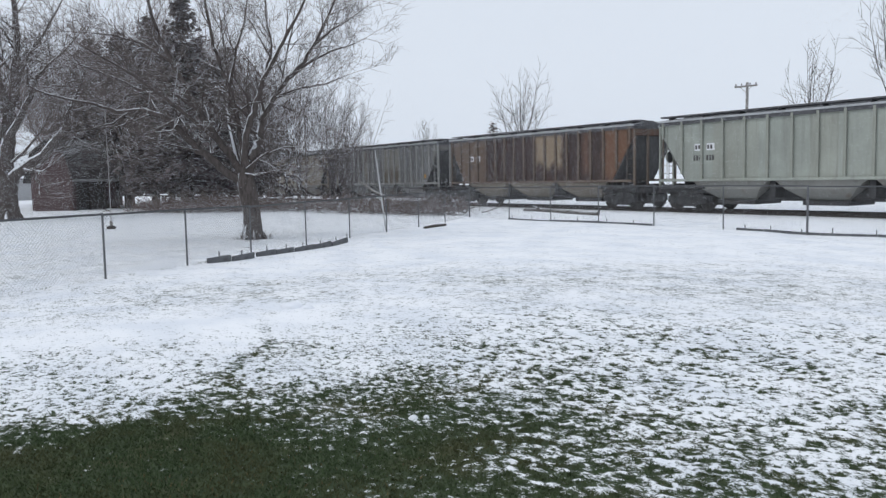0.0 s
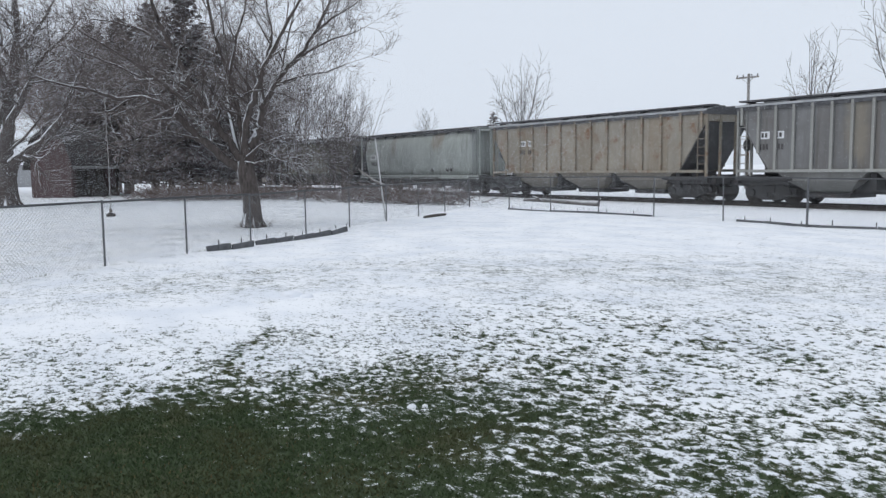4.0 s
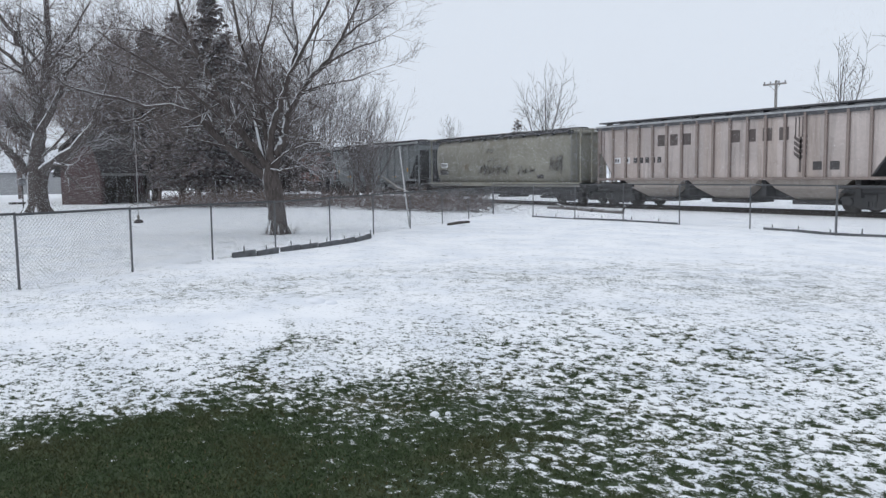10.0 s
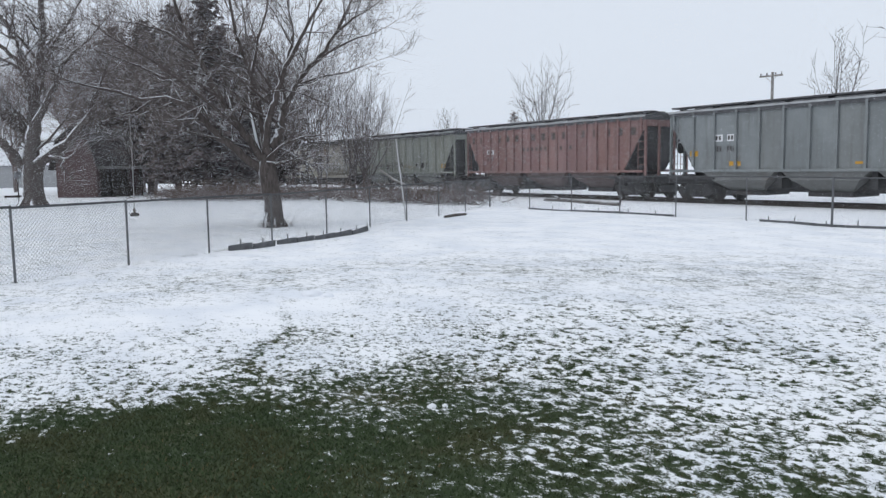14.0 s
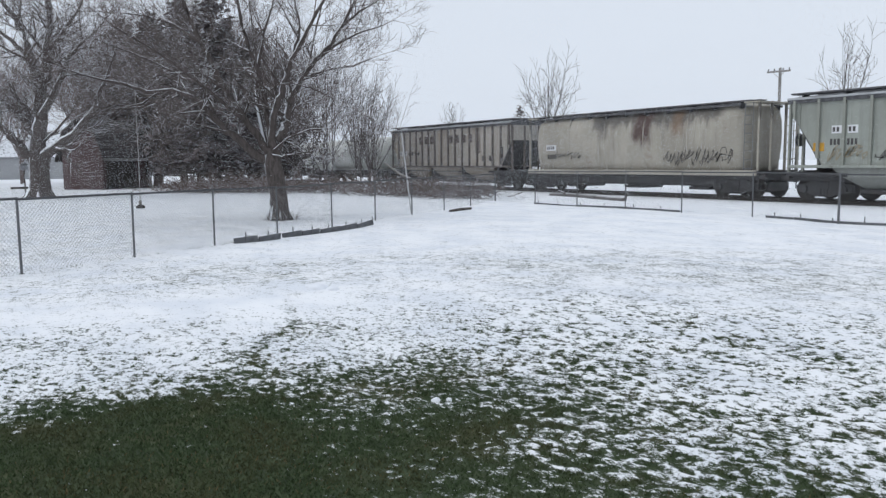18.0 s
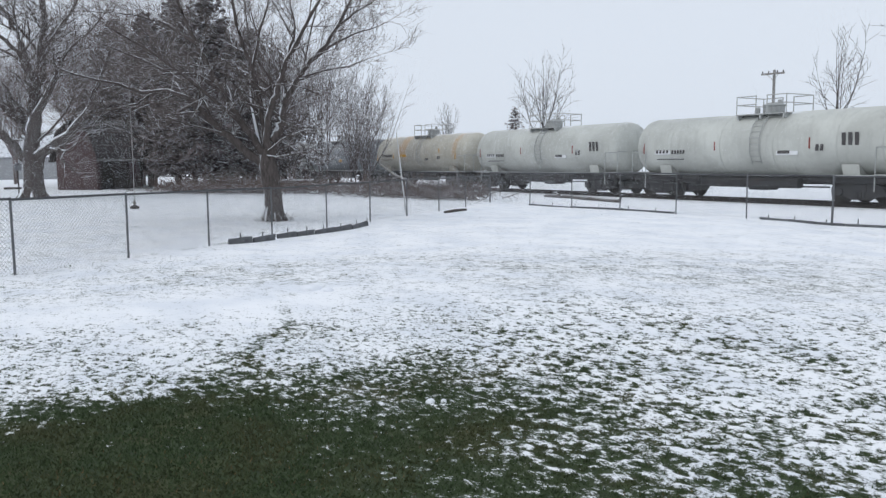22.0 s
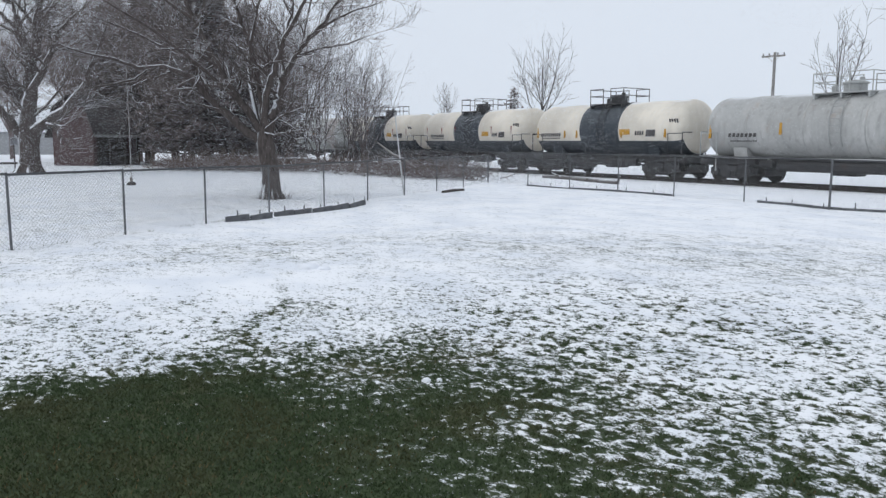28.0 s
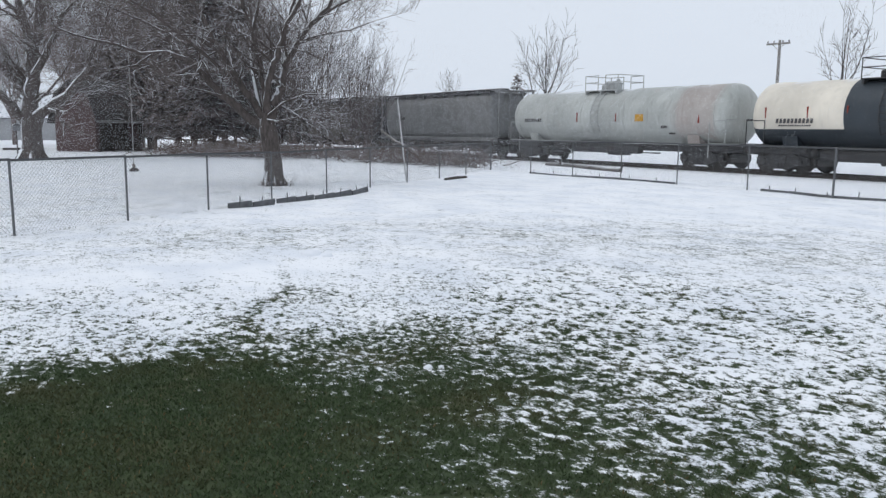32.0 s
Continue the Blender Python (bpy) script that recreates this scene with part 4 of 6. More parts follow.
def scrawl(x0, x1, z0, z1, ink, count, seed, face=1.592):
    """Spray-painted loops on the side."""
    def put(car):
        rng = random.Random(seed)
        s = Shape()
        for i in range(count * 2):
            x = x0 + (x1 - x0) * (i + 0.5) / count / 2
            pts, w0 = [], rng.uniform(0, 6)
            rx, rz = (x1 - x0) / count * rng.uniform(0.25, 0.6), (z1 - z0) * rng.uniform(0.2, 0.5)
            zc = (z0 + z1) / 2 + rng.uniform(-0.1, 0.1)
            for k in range(10):
                w = w0 + k * rng.uniform(0.35, 0.75)
                pts.append((x + rx * math.cos(w), zc + rz * math.sin(w * 1.3)))
            for (a, b), (c, d) in zip(pts, pts[1:]):
                t = 0.016
                y = -face
                n = math.hypot(c - a, d - b) + 1e-6
                ox, oz = -(d - b) / n * t, (c - a) / n * t
                s.add([(a - ox, y, b - oz), (c - ox, y, d - oz), (c + ox, y, d + oz), (a + ox, y, b + oz)], [(0, 1, 2, 3)])
        part("graffiti", s, ink, car, "dark spray-painted scrawl")
    return put


def build_train():
    """Each car with the place of its rear coupling along the track at the clip's start."""
    cars = []

    def add(car, rear, length):
        cars.append((car, rear + length / 2))
        return car

    def dab(kind, length, at, z, w, h, count=1):
        return (kind, at - length / 2, z, w, h, count)

    def tag(length, x0, x1, z0, z1, ink, count, seed, face=1.592):
        return scrawl(x0 - length / 2, x1 - length / 2, z0, z1, ink, count, seed, face)

    L = 17.6
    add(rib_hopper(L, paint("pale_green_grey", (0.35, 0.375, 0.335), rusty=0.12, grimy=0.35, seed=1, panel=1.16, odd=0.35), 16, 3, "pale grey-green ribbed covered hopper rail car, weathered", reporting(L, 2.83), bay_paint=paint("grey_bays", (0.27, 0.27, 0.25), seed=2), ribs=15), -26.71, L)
    L = 17.67
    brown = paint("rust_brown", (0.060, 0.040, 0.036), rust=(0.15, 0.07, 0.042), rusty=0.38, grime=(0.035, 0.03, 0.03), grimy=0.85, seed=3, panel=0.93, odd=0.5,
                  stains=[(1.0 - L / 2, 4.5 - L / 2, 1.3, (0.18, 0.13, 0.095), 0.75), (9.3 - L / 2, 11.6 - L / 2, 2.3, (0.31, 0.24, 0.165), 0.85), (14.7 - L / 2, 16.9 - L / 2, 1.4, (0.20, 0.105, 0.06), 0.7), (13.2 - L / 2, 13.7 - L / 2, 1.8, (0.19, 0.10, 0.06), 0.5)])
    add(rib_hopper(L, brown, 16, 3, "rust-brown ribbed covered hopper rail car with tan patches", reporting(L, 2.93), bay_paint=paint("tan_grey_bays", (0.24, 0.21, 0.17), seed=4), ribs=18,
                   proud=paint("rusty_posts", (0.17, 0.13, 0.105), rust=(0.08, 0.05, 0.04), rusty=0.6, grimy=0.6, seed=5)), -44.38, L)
    L = 17.37
    grey_car = paint("mid_grey", (0.20, 0.20, 0.20), rusty=0.2, grimy=0.6, seed=6, panel=0.824, odd=0.9,
                     stains=[(8.9 - L / 2, 11.4 - L / 2, 1.0, (0.16, 0.13, 0.09), 0.7), (8.9 - L / 2, 11.4 - L / 2, 2.5, (0.26, 0.25, 0.22), 0.8), (5.6 - L / 2, 6.4 - L / 2, 1.8, (0.26, 0.23, 0.18), 0.6), (12.2 - L / 2, 14.0 - L / 2, 2.0, (0.13, 0.13, 0.135), 0.6)])
    add(rib_hopper(L, grey_car, 16, 3, "grey ribbed covered hopper rail car with pale posts", reporting(L, 1.93) + [dab("yellow", L, 14.5, 1.75, 0.5, 0.25)], bay_paint=paint("grey_bays_b", (0.22, 0.22, 0.21), seed=7), ribs=20,
                   proud=paint("pale_posts", (0.34, 0.34, 0.32), rusty=0.2, grimy=0.35, seed=8)), -61.75, L)
    L = 17.40
    add(rib_hopper(L, paint("tan_grey", (0.33, 0.30, 0.25), rust=(0.19, 0.085, 0.04), rusty=0.55, grimy=0.35, seed=9, panel=1.21, odd=0.7), 16, 3, "tan-grey ribbed covered hopper rail car streaked with rust", reporting(L, 3.49, 2.87), bay_paint=paint("tan_bays", (0.24, 0.22, 0.19), seed=10), ribs=14), -79.15, L)
    L = 17.47
    add(smooth_hopper(L, paint("sage_grey", (0.35, 0.375, 0.35), rust=(0.22, 0.15, 0.10), rusty=0.28, grimy=0.5, seed=11, stains=[(2.6, 4.0, 3.0, (0.24, 0.19, 0.13), 0.5), (-3.0, -2.2, 2.6, (0.22, 0.2, 0.16), 0.5)]), "smooth round-sided sage-grey covered hopper rail car", single_panel(L, 2.63, 2.42) + [dab("bars", L, 12.9, 1.46, 1.0, 0.3, 2), dab("bars", L, 11.0, 1.46, 0.5, 0.26, 3)]), -96.62, L)
    L = 17.17
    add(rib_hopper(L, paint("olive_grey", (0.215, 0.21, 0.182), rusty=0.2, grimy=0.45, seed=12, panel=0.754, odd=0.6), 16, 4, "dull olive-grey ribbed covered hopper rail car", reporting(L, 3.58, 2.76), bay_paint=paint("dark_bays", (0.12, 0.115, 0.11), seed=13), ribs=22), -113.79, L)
    L = 17.66
    ink = paint("faded_black_ink", (0.12, 0.10, 0.095), rusty=0.1, grimy=0.2, seed=14)
    add(rib_hopper(L, paint("pinkish_white", (0.53, 0.465, 0.44), rusty=0.22, grimy=0.42, seed=15, panel=0.96, odd=0.45), 16, 3, "dirty pinkish-white ribbed covered hopper rail car with dark lettering blocks", reporting(L, 2.05, 2.2)[:2] + [dab("bars", L, 3.4, 2.2, 2.0, 0.28, 5)] + squares(L, 13.3, 14.05), ribs=18,
                   bay_paint=paint("pale_bays", (0.42, 0.37, 0.33), rusty=0.3, seed=16), proud=paint("stained_posts", (0.27, 0.22, 0.20), rusty=0.3, grimy=0.55, seed=17),
                   slope=(1.15, 3.0), logo=both(big_letters(L, ink, 5.0, [(3, 1.93), (4, 0)], 3.0, 0.54, 0.45, 0.80), wheat_mark(L, ink, 12.73, 2.15))), -131.45, L)
    L = 17.56
    green = paint("pale_olive", (0.285, 0.275, 0.23), rust=(0.18, 0.12, 0.07), rusty=0.35, grimy=0.4, seed=18)
    c = add(smooth_hopper(L, green, "smooth round-sided olive covered hopper rail car with graffiti", single_panel(L, 2.42, 2.26) + [dab("bars", L, 13.05, 1.46, 0.95, 0.34, 1), dab("bars", L, 2.2, 1.75, 1.5, 0.42, 1)]), -149.01, L)
    both(tag(L, 7.1, 10.4, 1.6, 2.4, SOOT, 9, 3, 1.568), tag(L, 11.3, 12.9, 1.65, 2.25, SOOT, 5, 4, 1.560), tag(L, 14.3, 15.5, 1.7, 2.8, SOOT, 4, 5, 1.585), tag(L, 8.0, 8.7, 3.15, 3.45, SOOT, 2, 15, 1.572), tag(L, 8.2, 9.0, 2.5, 2.75, SOOT, 2, 16, 1.592))(c)
    L = 17.32
    add(rib_hopper(L, paint("blue_grey", (0.235, 0.255, 0.26), rusty=0.08, grimy=0.45, seed=19, panel=1.20, odd=0.25), 16, 3, "blue-grey ribbed covered hopper rail car with yellow marks", reporting(L, 3.41, 2.70) + [dab("yellow", L, 2.0, 2.06, 0.46, 0.25), dab("yellow", L, 4.2, 1.6, 0.6, 0.2), dab("yellow", L, 10.0, 1.62, 0.45, 0.1), dab("yellow", L, 12.45, 1.6, 0.5, 0.12), dab("yellow", L, 14.7, 2.02, 0.44, 0.28), dab("bars", L, 12.45, 1.78, 0.4, 0.45, 2)],
                   bay_paint=paint("blue_grey_bays", (0.22, 0.225, 0.22), seed=20), ribs=14), -166.33, L)
    L = 17.47
    add(rib_hopper(L, paint("faded_red", (0.285, 0.176, 0.165), rust=(0.13, 0.05, 0.035), rusty=0.25, grimy=0.5, seed=21, panel=0.83, odd=0.5), 16, 3, "faded red ribbed covered hopper rail car with dark lettering blocks", [dab("panel", L, 3.07, 2.5, 0.72, 0.28, 3), dab("bars", L, 3.1, 2.1, 0.7, 0.24, 4)], ribs=20,
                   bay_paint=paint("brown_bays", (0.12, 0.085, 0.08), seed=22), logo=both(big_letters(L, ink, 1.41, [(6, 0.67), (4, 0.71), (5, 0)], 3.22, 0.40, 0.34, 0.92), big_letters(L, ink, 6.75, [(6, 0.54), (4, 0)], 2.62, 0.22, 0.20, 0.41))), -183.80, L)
    L = 17.19
    c = add(rib_hopper(L, paint("pale_sage", (0.325, 0.345, 0.31), rusty=0.15, grimy=0.35, seed=23, panel=1.1, odd=0.3), 16, 3, "pale sage ribbed covered hopper rail car with graffiti along the bottom", reporting(L, 2.67, 2.69) + squares(L, 11.9, 12.6) + [dab("bars", L, 11.15, 1.78, 0.35, 0.28, 1), dab("yellow", L, 1.9, 2.0, 0.48, 0.34), dab("yellow", L, 14.7, 1.7, 0.5, 0.28)], bay_paint=paint("sage_bays", (0.26, 0.27, 0.25), seed=24), ribs=15), -200.99, L)
    both(tag(L, 4.6, 9.2, 1.55, 2.15, SOOT, 12, 6), tag(L, 2.6, 4.2, 1.6, 2.2, TAN, 4, 7), tag(L, 9.3, 11.0, 1.6, 2.0, TAN, 4, 17))(c)
    L = 17.58
    smoke = (0.075, 0.068, 0.064)
    buff = paint("pale_buff", (0.42, 0.39, 0.33), rusty=0.25, grimy=0.35, seed=25, stains=[(6.4 - L / 2, 14.8 - L / 2, 3.45, smoke, 0.8), (9.5 - L / 2, 10.7 - L / 2, 2.55, (0.085, 0.052, 0.045), 0.95), (7.0 - L / 2, 7.6 - L / 2, 2.9, smoke, 0.6), (12.0 - L / 2, 12.7 - L / 2, 2.9, (0.2, 0.12, 0.07), 0.6)])
    c = add(smooth_hopper(L, buff, "smooth round-sided buff covered hopper rail car with a dark stain", single_panel(L, 2.59, 2.3)), -218.57, L)
    both(tag(L, 3.4, 5.6, 1.75, 2.3, SOOT, 4, 8, 1.56), tag(L, 11.6, 15.6, 1.4, 2.3, SOOT, 9, 9, 1.56))(c)
    L = 17.28
    add(rib_hopper(L, paint("dirty_white", (0.45, 0.42, 0.37), rusty=0.15, grimy=0.45, seed=26, panel=0.93, odd=0.6), 16, 3, "dirty white ribbed covered hopper rail car with dark posts and lettering", reporting(L, 2.05, 2.2)[:2] + [dab("bars", L, 3.4, 2.2, 1.8, 0.28, 4)] + squares(L, 13.2, 14.0) + [dab("bars", L, 15.3, 1.75, 0.4, 0.9, 1)], ribs=18,
                   bay_paint=paint("buff_bays", (0.38, 0.34, 0.29), rusty=0.25, seed=27), proud=paint("dark_posts", (0.15, 0.13, 0.12), rusty=0.3, grimy=0.5, seed=28),
                   slope=(1.15, 3.0), logo=both(big_letters(L, ink, 5.0, [(3, 1.80), (4, 0)], 3.0, 0.54, 0.45, 0.80), wheat_mark(L, ink, 12.7, 2.15))), -235.85, L)
    white = paint("milky_white_tank", (0.55, 0.56, 0.52), rust=(0.25, 0.13, 0.07), rusty=0.06, grimy=0.18, rough=0.5, snowy=0.75, seed=29)

    def tank_marks(n):
        return [dab("panel", n, 2.05, 2.05, 0.95, 0.26, 4), dab("bars", n, 3.1, 2.07, 0.85, 0.2, 5), dab("bars", n, 2.1, 1.78, 1.7, 0.07, 14), dab("red", n, 5.6, 2.2, 0.05, 0.4), dab("red", n, 1.3, 2.1, 0.05, 0.5), dab("red", n, 10.3, 2.2, 0.05, 0.45),
                dab("panel", n, 8.8, 1.95, 1.0, 0.26, 1), dab("black", n, 10.6, 2.1, 0.42, 0.28, 2), dab("bars", n, 11.7, 2.3, 0.8, 0.5, 3)]

    for rear, n, dome in ((-250.38, 14.53, 0.4), (-264.77, 14.39, 0.0)):
        add(tank_car(n, white, "milky white tank rail car with a railed top platform", tank_marks(n), gear=TANK_STEEL, steel=TANK_STEEL, dome=dome), rear, n)
    n = 14.27
    add(tank_car(n, paint("cream_tank", (0.52, 0.495, 0.42), rust=(0.52, 0.27, 0.08), rusty=0.2, grimy=0.25, rough=0.5, snowy=0.75, seed=30, stains=[(-2.6, -1.4, -0.3, (0.52, 0.30, 0.12), 0.5), (5.0, 5.5, -0.4, (0.52, 0.30, 0.12), 0.5)]), "stained cream tank rail car with a railed top platform", [dab("bars", n, 1.95, 2.2, 1.7, 0.2, 9), dab("bars", n, 2.0, 1.95, 1.6, 0.06, 12), dab("yellow", n, 4.8, 2.2, 0.95, 0.2), dab("yellow", n, 1.0, 1.95, 0.12, 0.55), dab("yellow", n, 3.7, 2.1, 0.1, 0.4), dab("bars", n, 8.5, 1.9, 0.6, 0.25, 1), dab("black", n, 10.2, 2.0, 0.42, 0.26, 3), dab("yellow", n, 10.4, 2.35, 0.12, 0.4), dab("yellow", n, 12.5, 2.0, 0.12, 0.5)], gear=TANK_STEEL, steel=TANK_STEEL, dome=0.4), -279.04, n)
    n = 14.36
    add(tank_car(n, paint("slate_tank", (0.245, 0.262, 0.28), rusty=0.06, grimy=0.25, rough=0.45, snowy=0.85, seed=31), "slate-grey tank rail car with snow-pale top", [dab("bars", n, 2.0, 2.0, 1.5, 0.2, 8), dab("yellow", n, 8.0, 1.85, 0.5, 0.4), dab("black", n, 10.8, 1.75, 0.45, 0.15, 2), dab("bars", n, 11.4, 2.1, 0.9, 0.35, 1)], gear=TANK_STEEL, steel=TANK_STEEL, dome=-0.6), -293.4, n)
    n = 13.93
    add(tank_car(n, paint("pale_grey_tank", (0.46, 0.46, 0.445), rust=(0.4, 0.2, 0.06), rusty=0.2, grimy=0.4, rough=0.5, snowy=0.75, seed=32), "stained pale grey tank rail car", [dab("bars", n, 2.05, 2.0, 1.5, 0.22, 7), dab("bars", n, 2.1, 1.8, 1.4, 0.06, 12), dab("yellow", n, 1.0, 1.95, 0.12, 0.6), dab("yellow", n, 4.6, 2.1, 0.12, 0.5), dab("yellow", n, 10.4, 2.0, 0.5, 0.45), dab("panel", n, 11.2, 2.3, 0.7, 0.35, 1)], gear=TANK_STEEL, steel=TANK_STEEL), -307.33, n)
    cream = paint("cream_over_black", (0.76, 0.70, 0.60), rust=(0.4, 0.2, 0.07), rusty=0.04, grimy=0.12, rough=0.45, snowy=0.8, seed=33)

    def end_panel(n, first):
        return [dab("bars", n, first, 2.08, 1.75, 0.22, 10), dab("bars", n, first + 0.1, 1.95, 1.5, 0.06, 14), dab("bars", n, n - 3.6, 2.12, 0.62, 0.22, 4), dab("bars", n, n - 2.85, 2.05, 0.95, 0.42, 1), dab("yellow", n, n - 4.7, 2.15, 0.72, 0.32), dab("bars", n, n - 1.4, 2.7, 0.6, 0.2, 4)]

    for rear, n, extra in ((-319.71, 12.38, (1.0, 3.35, 4.35, 7.75, 10.7)), (-332.71, 13.0, ()), (-345.77, 13.06, ())):
        ticks = [dab("yellow", n, x, 2.0, 0.11, 0.6) for x in extra] or [dab("red", n, x, 2.3, 0.05, 0.45) for x in (1.45, 3.4, 5.1, 9.3, 11.4)]
        add(tank_car(n, cream, "cream and black tank rail car with a broad black band", end_panel(n, 1.36 if extra else 2.0) + ticks, black=BLACK, band=BLACK, gear=STEEL_DARK, radius=1.42), rear, n)
    n = 17.08
    add(tank_car(n, paint("grey_white_tank", (0.47, 0.485, 0.46), rust=(0.3, 0.14, 0.09), rusty=0.2, grimy=0.3, rough=0.5, snowy=0.85, seed=34, stains=[(5.0, 7.3, -1.0, (0.33, 0.2, 0.17), 0.35)]), "grimy grey-white tank rail car with rust stains", [dab("bars", n, 2.0, 2.2, 1.6, 0.2, 9), dab("yellow", n, 11.0, 2.2, 0.55, 0.35), dab("black", n, 12.7, 1.85, 0.6, 0.2, 1), dab("bars", n, 13.1, 1.55, 0.6, 0.16, 1), dab("red", n, 6.6, 2.2, 0.07, 0.5), dab("red", n, 9.6, 2.2, 0.06, 0.4), dab("red", n, 15.0, 2.1, 0.06, 0.5)], gear=TANK_STEEL, steel=TANK_STEEL, radius=1.46, dome=-0.6), -362.85, n)
    n = 17.35
    add(smooth_hopper(n, paint("lead_grey", (0.20, 0.20, 0.20), rusty=0.06, grimy=0.3, seed=35), "dark lead-grey smooth-sided covered hopper rail car", [("bars", -4.5, 2.4, 0.8, 0.3, 4)]), -380.2, n)
    n = 17.4
    add(rib_hopper(n, paint("brown_grey", (0.145, 0.13, 0.12), rusty=0.15, grimy=0.5, seed=36, panel=0.9, odd=0.3), 16, 3, "dull brown-grey ribbed covered hopper rail car at the train's tail", reporting(n), ribs=18), -397.6, n)
    add(smooth_hopper(n, paint("slate_grey", (0.17, 0.17, 0.17), rusty=0.08, grimy=0.4, seed=37), "dark slate-grey smooth-sided covered hopper rail car", [("bars", -4.5, 2.4, 0.8, 0.3, 4)]), -415.0, n)
    return cars


TRAIN = build_train()


# ---- bare trees ----
RIGHT, AWAY = Vector((0.528, 0.849, 0)), Vector((-0.849, 0.528, 0))


def twigs(limb, twig, p, d, r, length, depth, rng, droop=0.0, kids=5, fan=0.75, slim=0.006):
    """A wandering branch with its side shoots."""
    n = 4 if depth > 1 else 3
    pts, q, dd = [p.copy()], p.copy(), d.normalized()
    for i in range(n):
        dd = (dd + Vector((rng.gauss(0, 0.085), rng.gauss(0, 0.085), rng.gauss(0, 0.08) + 0.035 - droop))).normalized()
        q = q + dd * (length / n)
        pts.append(q.copy())
    radii = [r * (1 - 0.72 * i / n) for i in range(n + 1)]
    radii[-1] *= 0.6
    (limb if r > 0.03 else twig).tube(pts, radii, 6 if r > 0.06 else 4 if r > 0.02 else 3, cap=False)
    if depth <= 0:
        return
    for k in range(kids):
        t = (k + 0.6 + rng.uniform(-0.3, 0.3)) / kids
        t = 0.18 + 0.82 * min(1, max(0, t))
        i = min(n - 1, int(t * n))
        a = pts[i].lerp(pts[i + 1], t * n - i)
        along = (pts[i + 1] - pts[i]).normalized()
        side = Vector((rng.gauss(0, 1), rng.gauss(0, 1), rng.gauss(0, 0.7) + 0.25))
        side = (side - along * side.dot(along)).normalized()
        nd = along * (1 - fan * 0.5) + side * fan
        twigs(limb, twig, a, nd, max(slim, r * (1 - 0.7 * t) * rng.uniform(0.5, 0.75)), length * rng.uniform(0.50, 0.86) * (1.08 - 0.4 * t), depth - 1, rng, droop, kids, fan, slim)


def limb_along(limb, twig, pts, r0, r1, depth, rng, kids, length, droop=0.0, fan=0.8, slim=0.006, shoots=5):
    radii = [r0 + (r1 - r0) * i / (len(pts) - 1) for i in range(len(pts))]
    fine, fr = [], []
    for i in range(len(pts) - 1):
        for k in range(3):
            t = k / 3
            w = 0.0 if (i == 0 and k == 0) else min(0.04, 0.25 * radii[i])
            fine.append(pts[i].lerp(pts[i + 1], t) + Vector((rng.gauss(0, w), rng.gauss(0, w), rng.gauss(0, w))))
            fr.append(radii[i] + (radii[i + 1] - radii[i]) * t)
    fine.append(pts[-1])
    fr.append(radii[-1])
    limb.tube(fine, fr, 8, cap=False)
    m = len(fine) - 1
    for k in range(kids):
        t = 0.22 + 0.78 * (k + rng.uniform(0.1, 0.9)) / kids
        i = min(m - 1, int(t * m))
        a = fine[i].lerp(fine[i + 1], t * m - i)
        along = (fine[i + 1] - fine[i]).normalized()
        side = Vector((rng.gauss(0, 1), rng.gauss(0, 1), rng.gauss(0, 0.6) + 0.2))
        side = (side - along * side.dot(along)).normalized()
        rr = fr[i] * rng.uniform(0.3, 0.5)
        twigs(limb, twig, a, along * (1 - fan * 0.5) + side * fan, max(slim, rr), length * rng.uniform(0.6, 1.15) * (1.1 - 0.45 * t), depth, rng, droop, shoots, fan * 0.9, slim)
    d = (fine[-1] - fine[-2]).normalized()
    twigs(limb, twig, fine[-1], d, r1, length * 0.9, depth, rng, droop, shoots, fan * 0.85, slim)


def big_tree(base, scale_limbs, trunk, label, seed, bark_mat, twig_mat, twig_len, depth=2, slim=0.006):
    """A tree on given main limbs; limb points are (right, height, away) in metres from its foot."""
    rng = random.Random(seed)
    root = thing("tree", label, "tree", m=pose(*base))
    limb, twig = Shape(), Shape()

    def w(p):
        return RIGHT * p[0] + AWAY * (p[2] if len(p) > 2 else 0) + Vector((0, 0, p[1]))
    limb.tube([w(p) for p, r in trunk], [r for p, r in trunk], 14, cap=False)
    for k in range(6):
        a = k * 1.05 + rng.uniform(-0.2, 0.2)
        r = trunk[0][1]
        limb.tube([(math.cos(a) * r * 1.25, math.sin(a) * r * 1.25, -0.12), (math.cos(a) * r * 0.85, math.sin(a) * r * 0.85, 0.12), (math.cos(a) * r * 0.5, math.sin(a) * r * 0.5, 0.6)], [r * 0.17, r * 0.26, r * 0.2], 6, cap=False)
    for pts, r0, r1, kids in scale_limbs:
        limb_along(limb, twig, [w(p) for p in pts], r0, r1, depth, rng, kids, twig_len, 0.02, 0.78, slim, 6)
    part("trunk", limb, bark_mat, root, "grey bark with snow along the upper sides", smooth=True)
    part("crown", twig, twig_mat, root, "fine bare twigs")
    return root


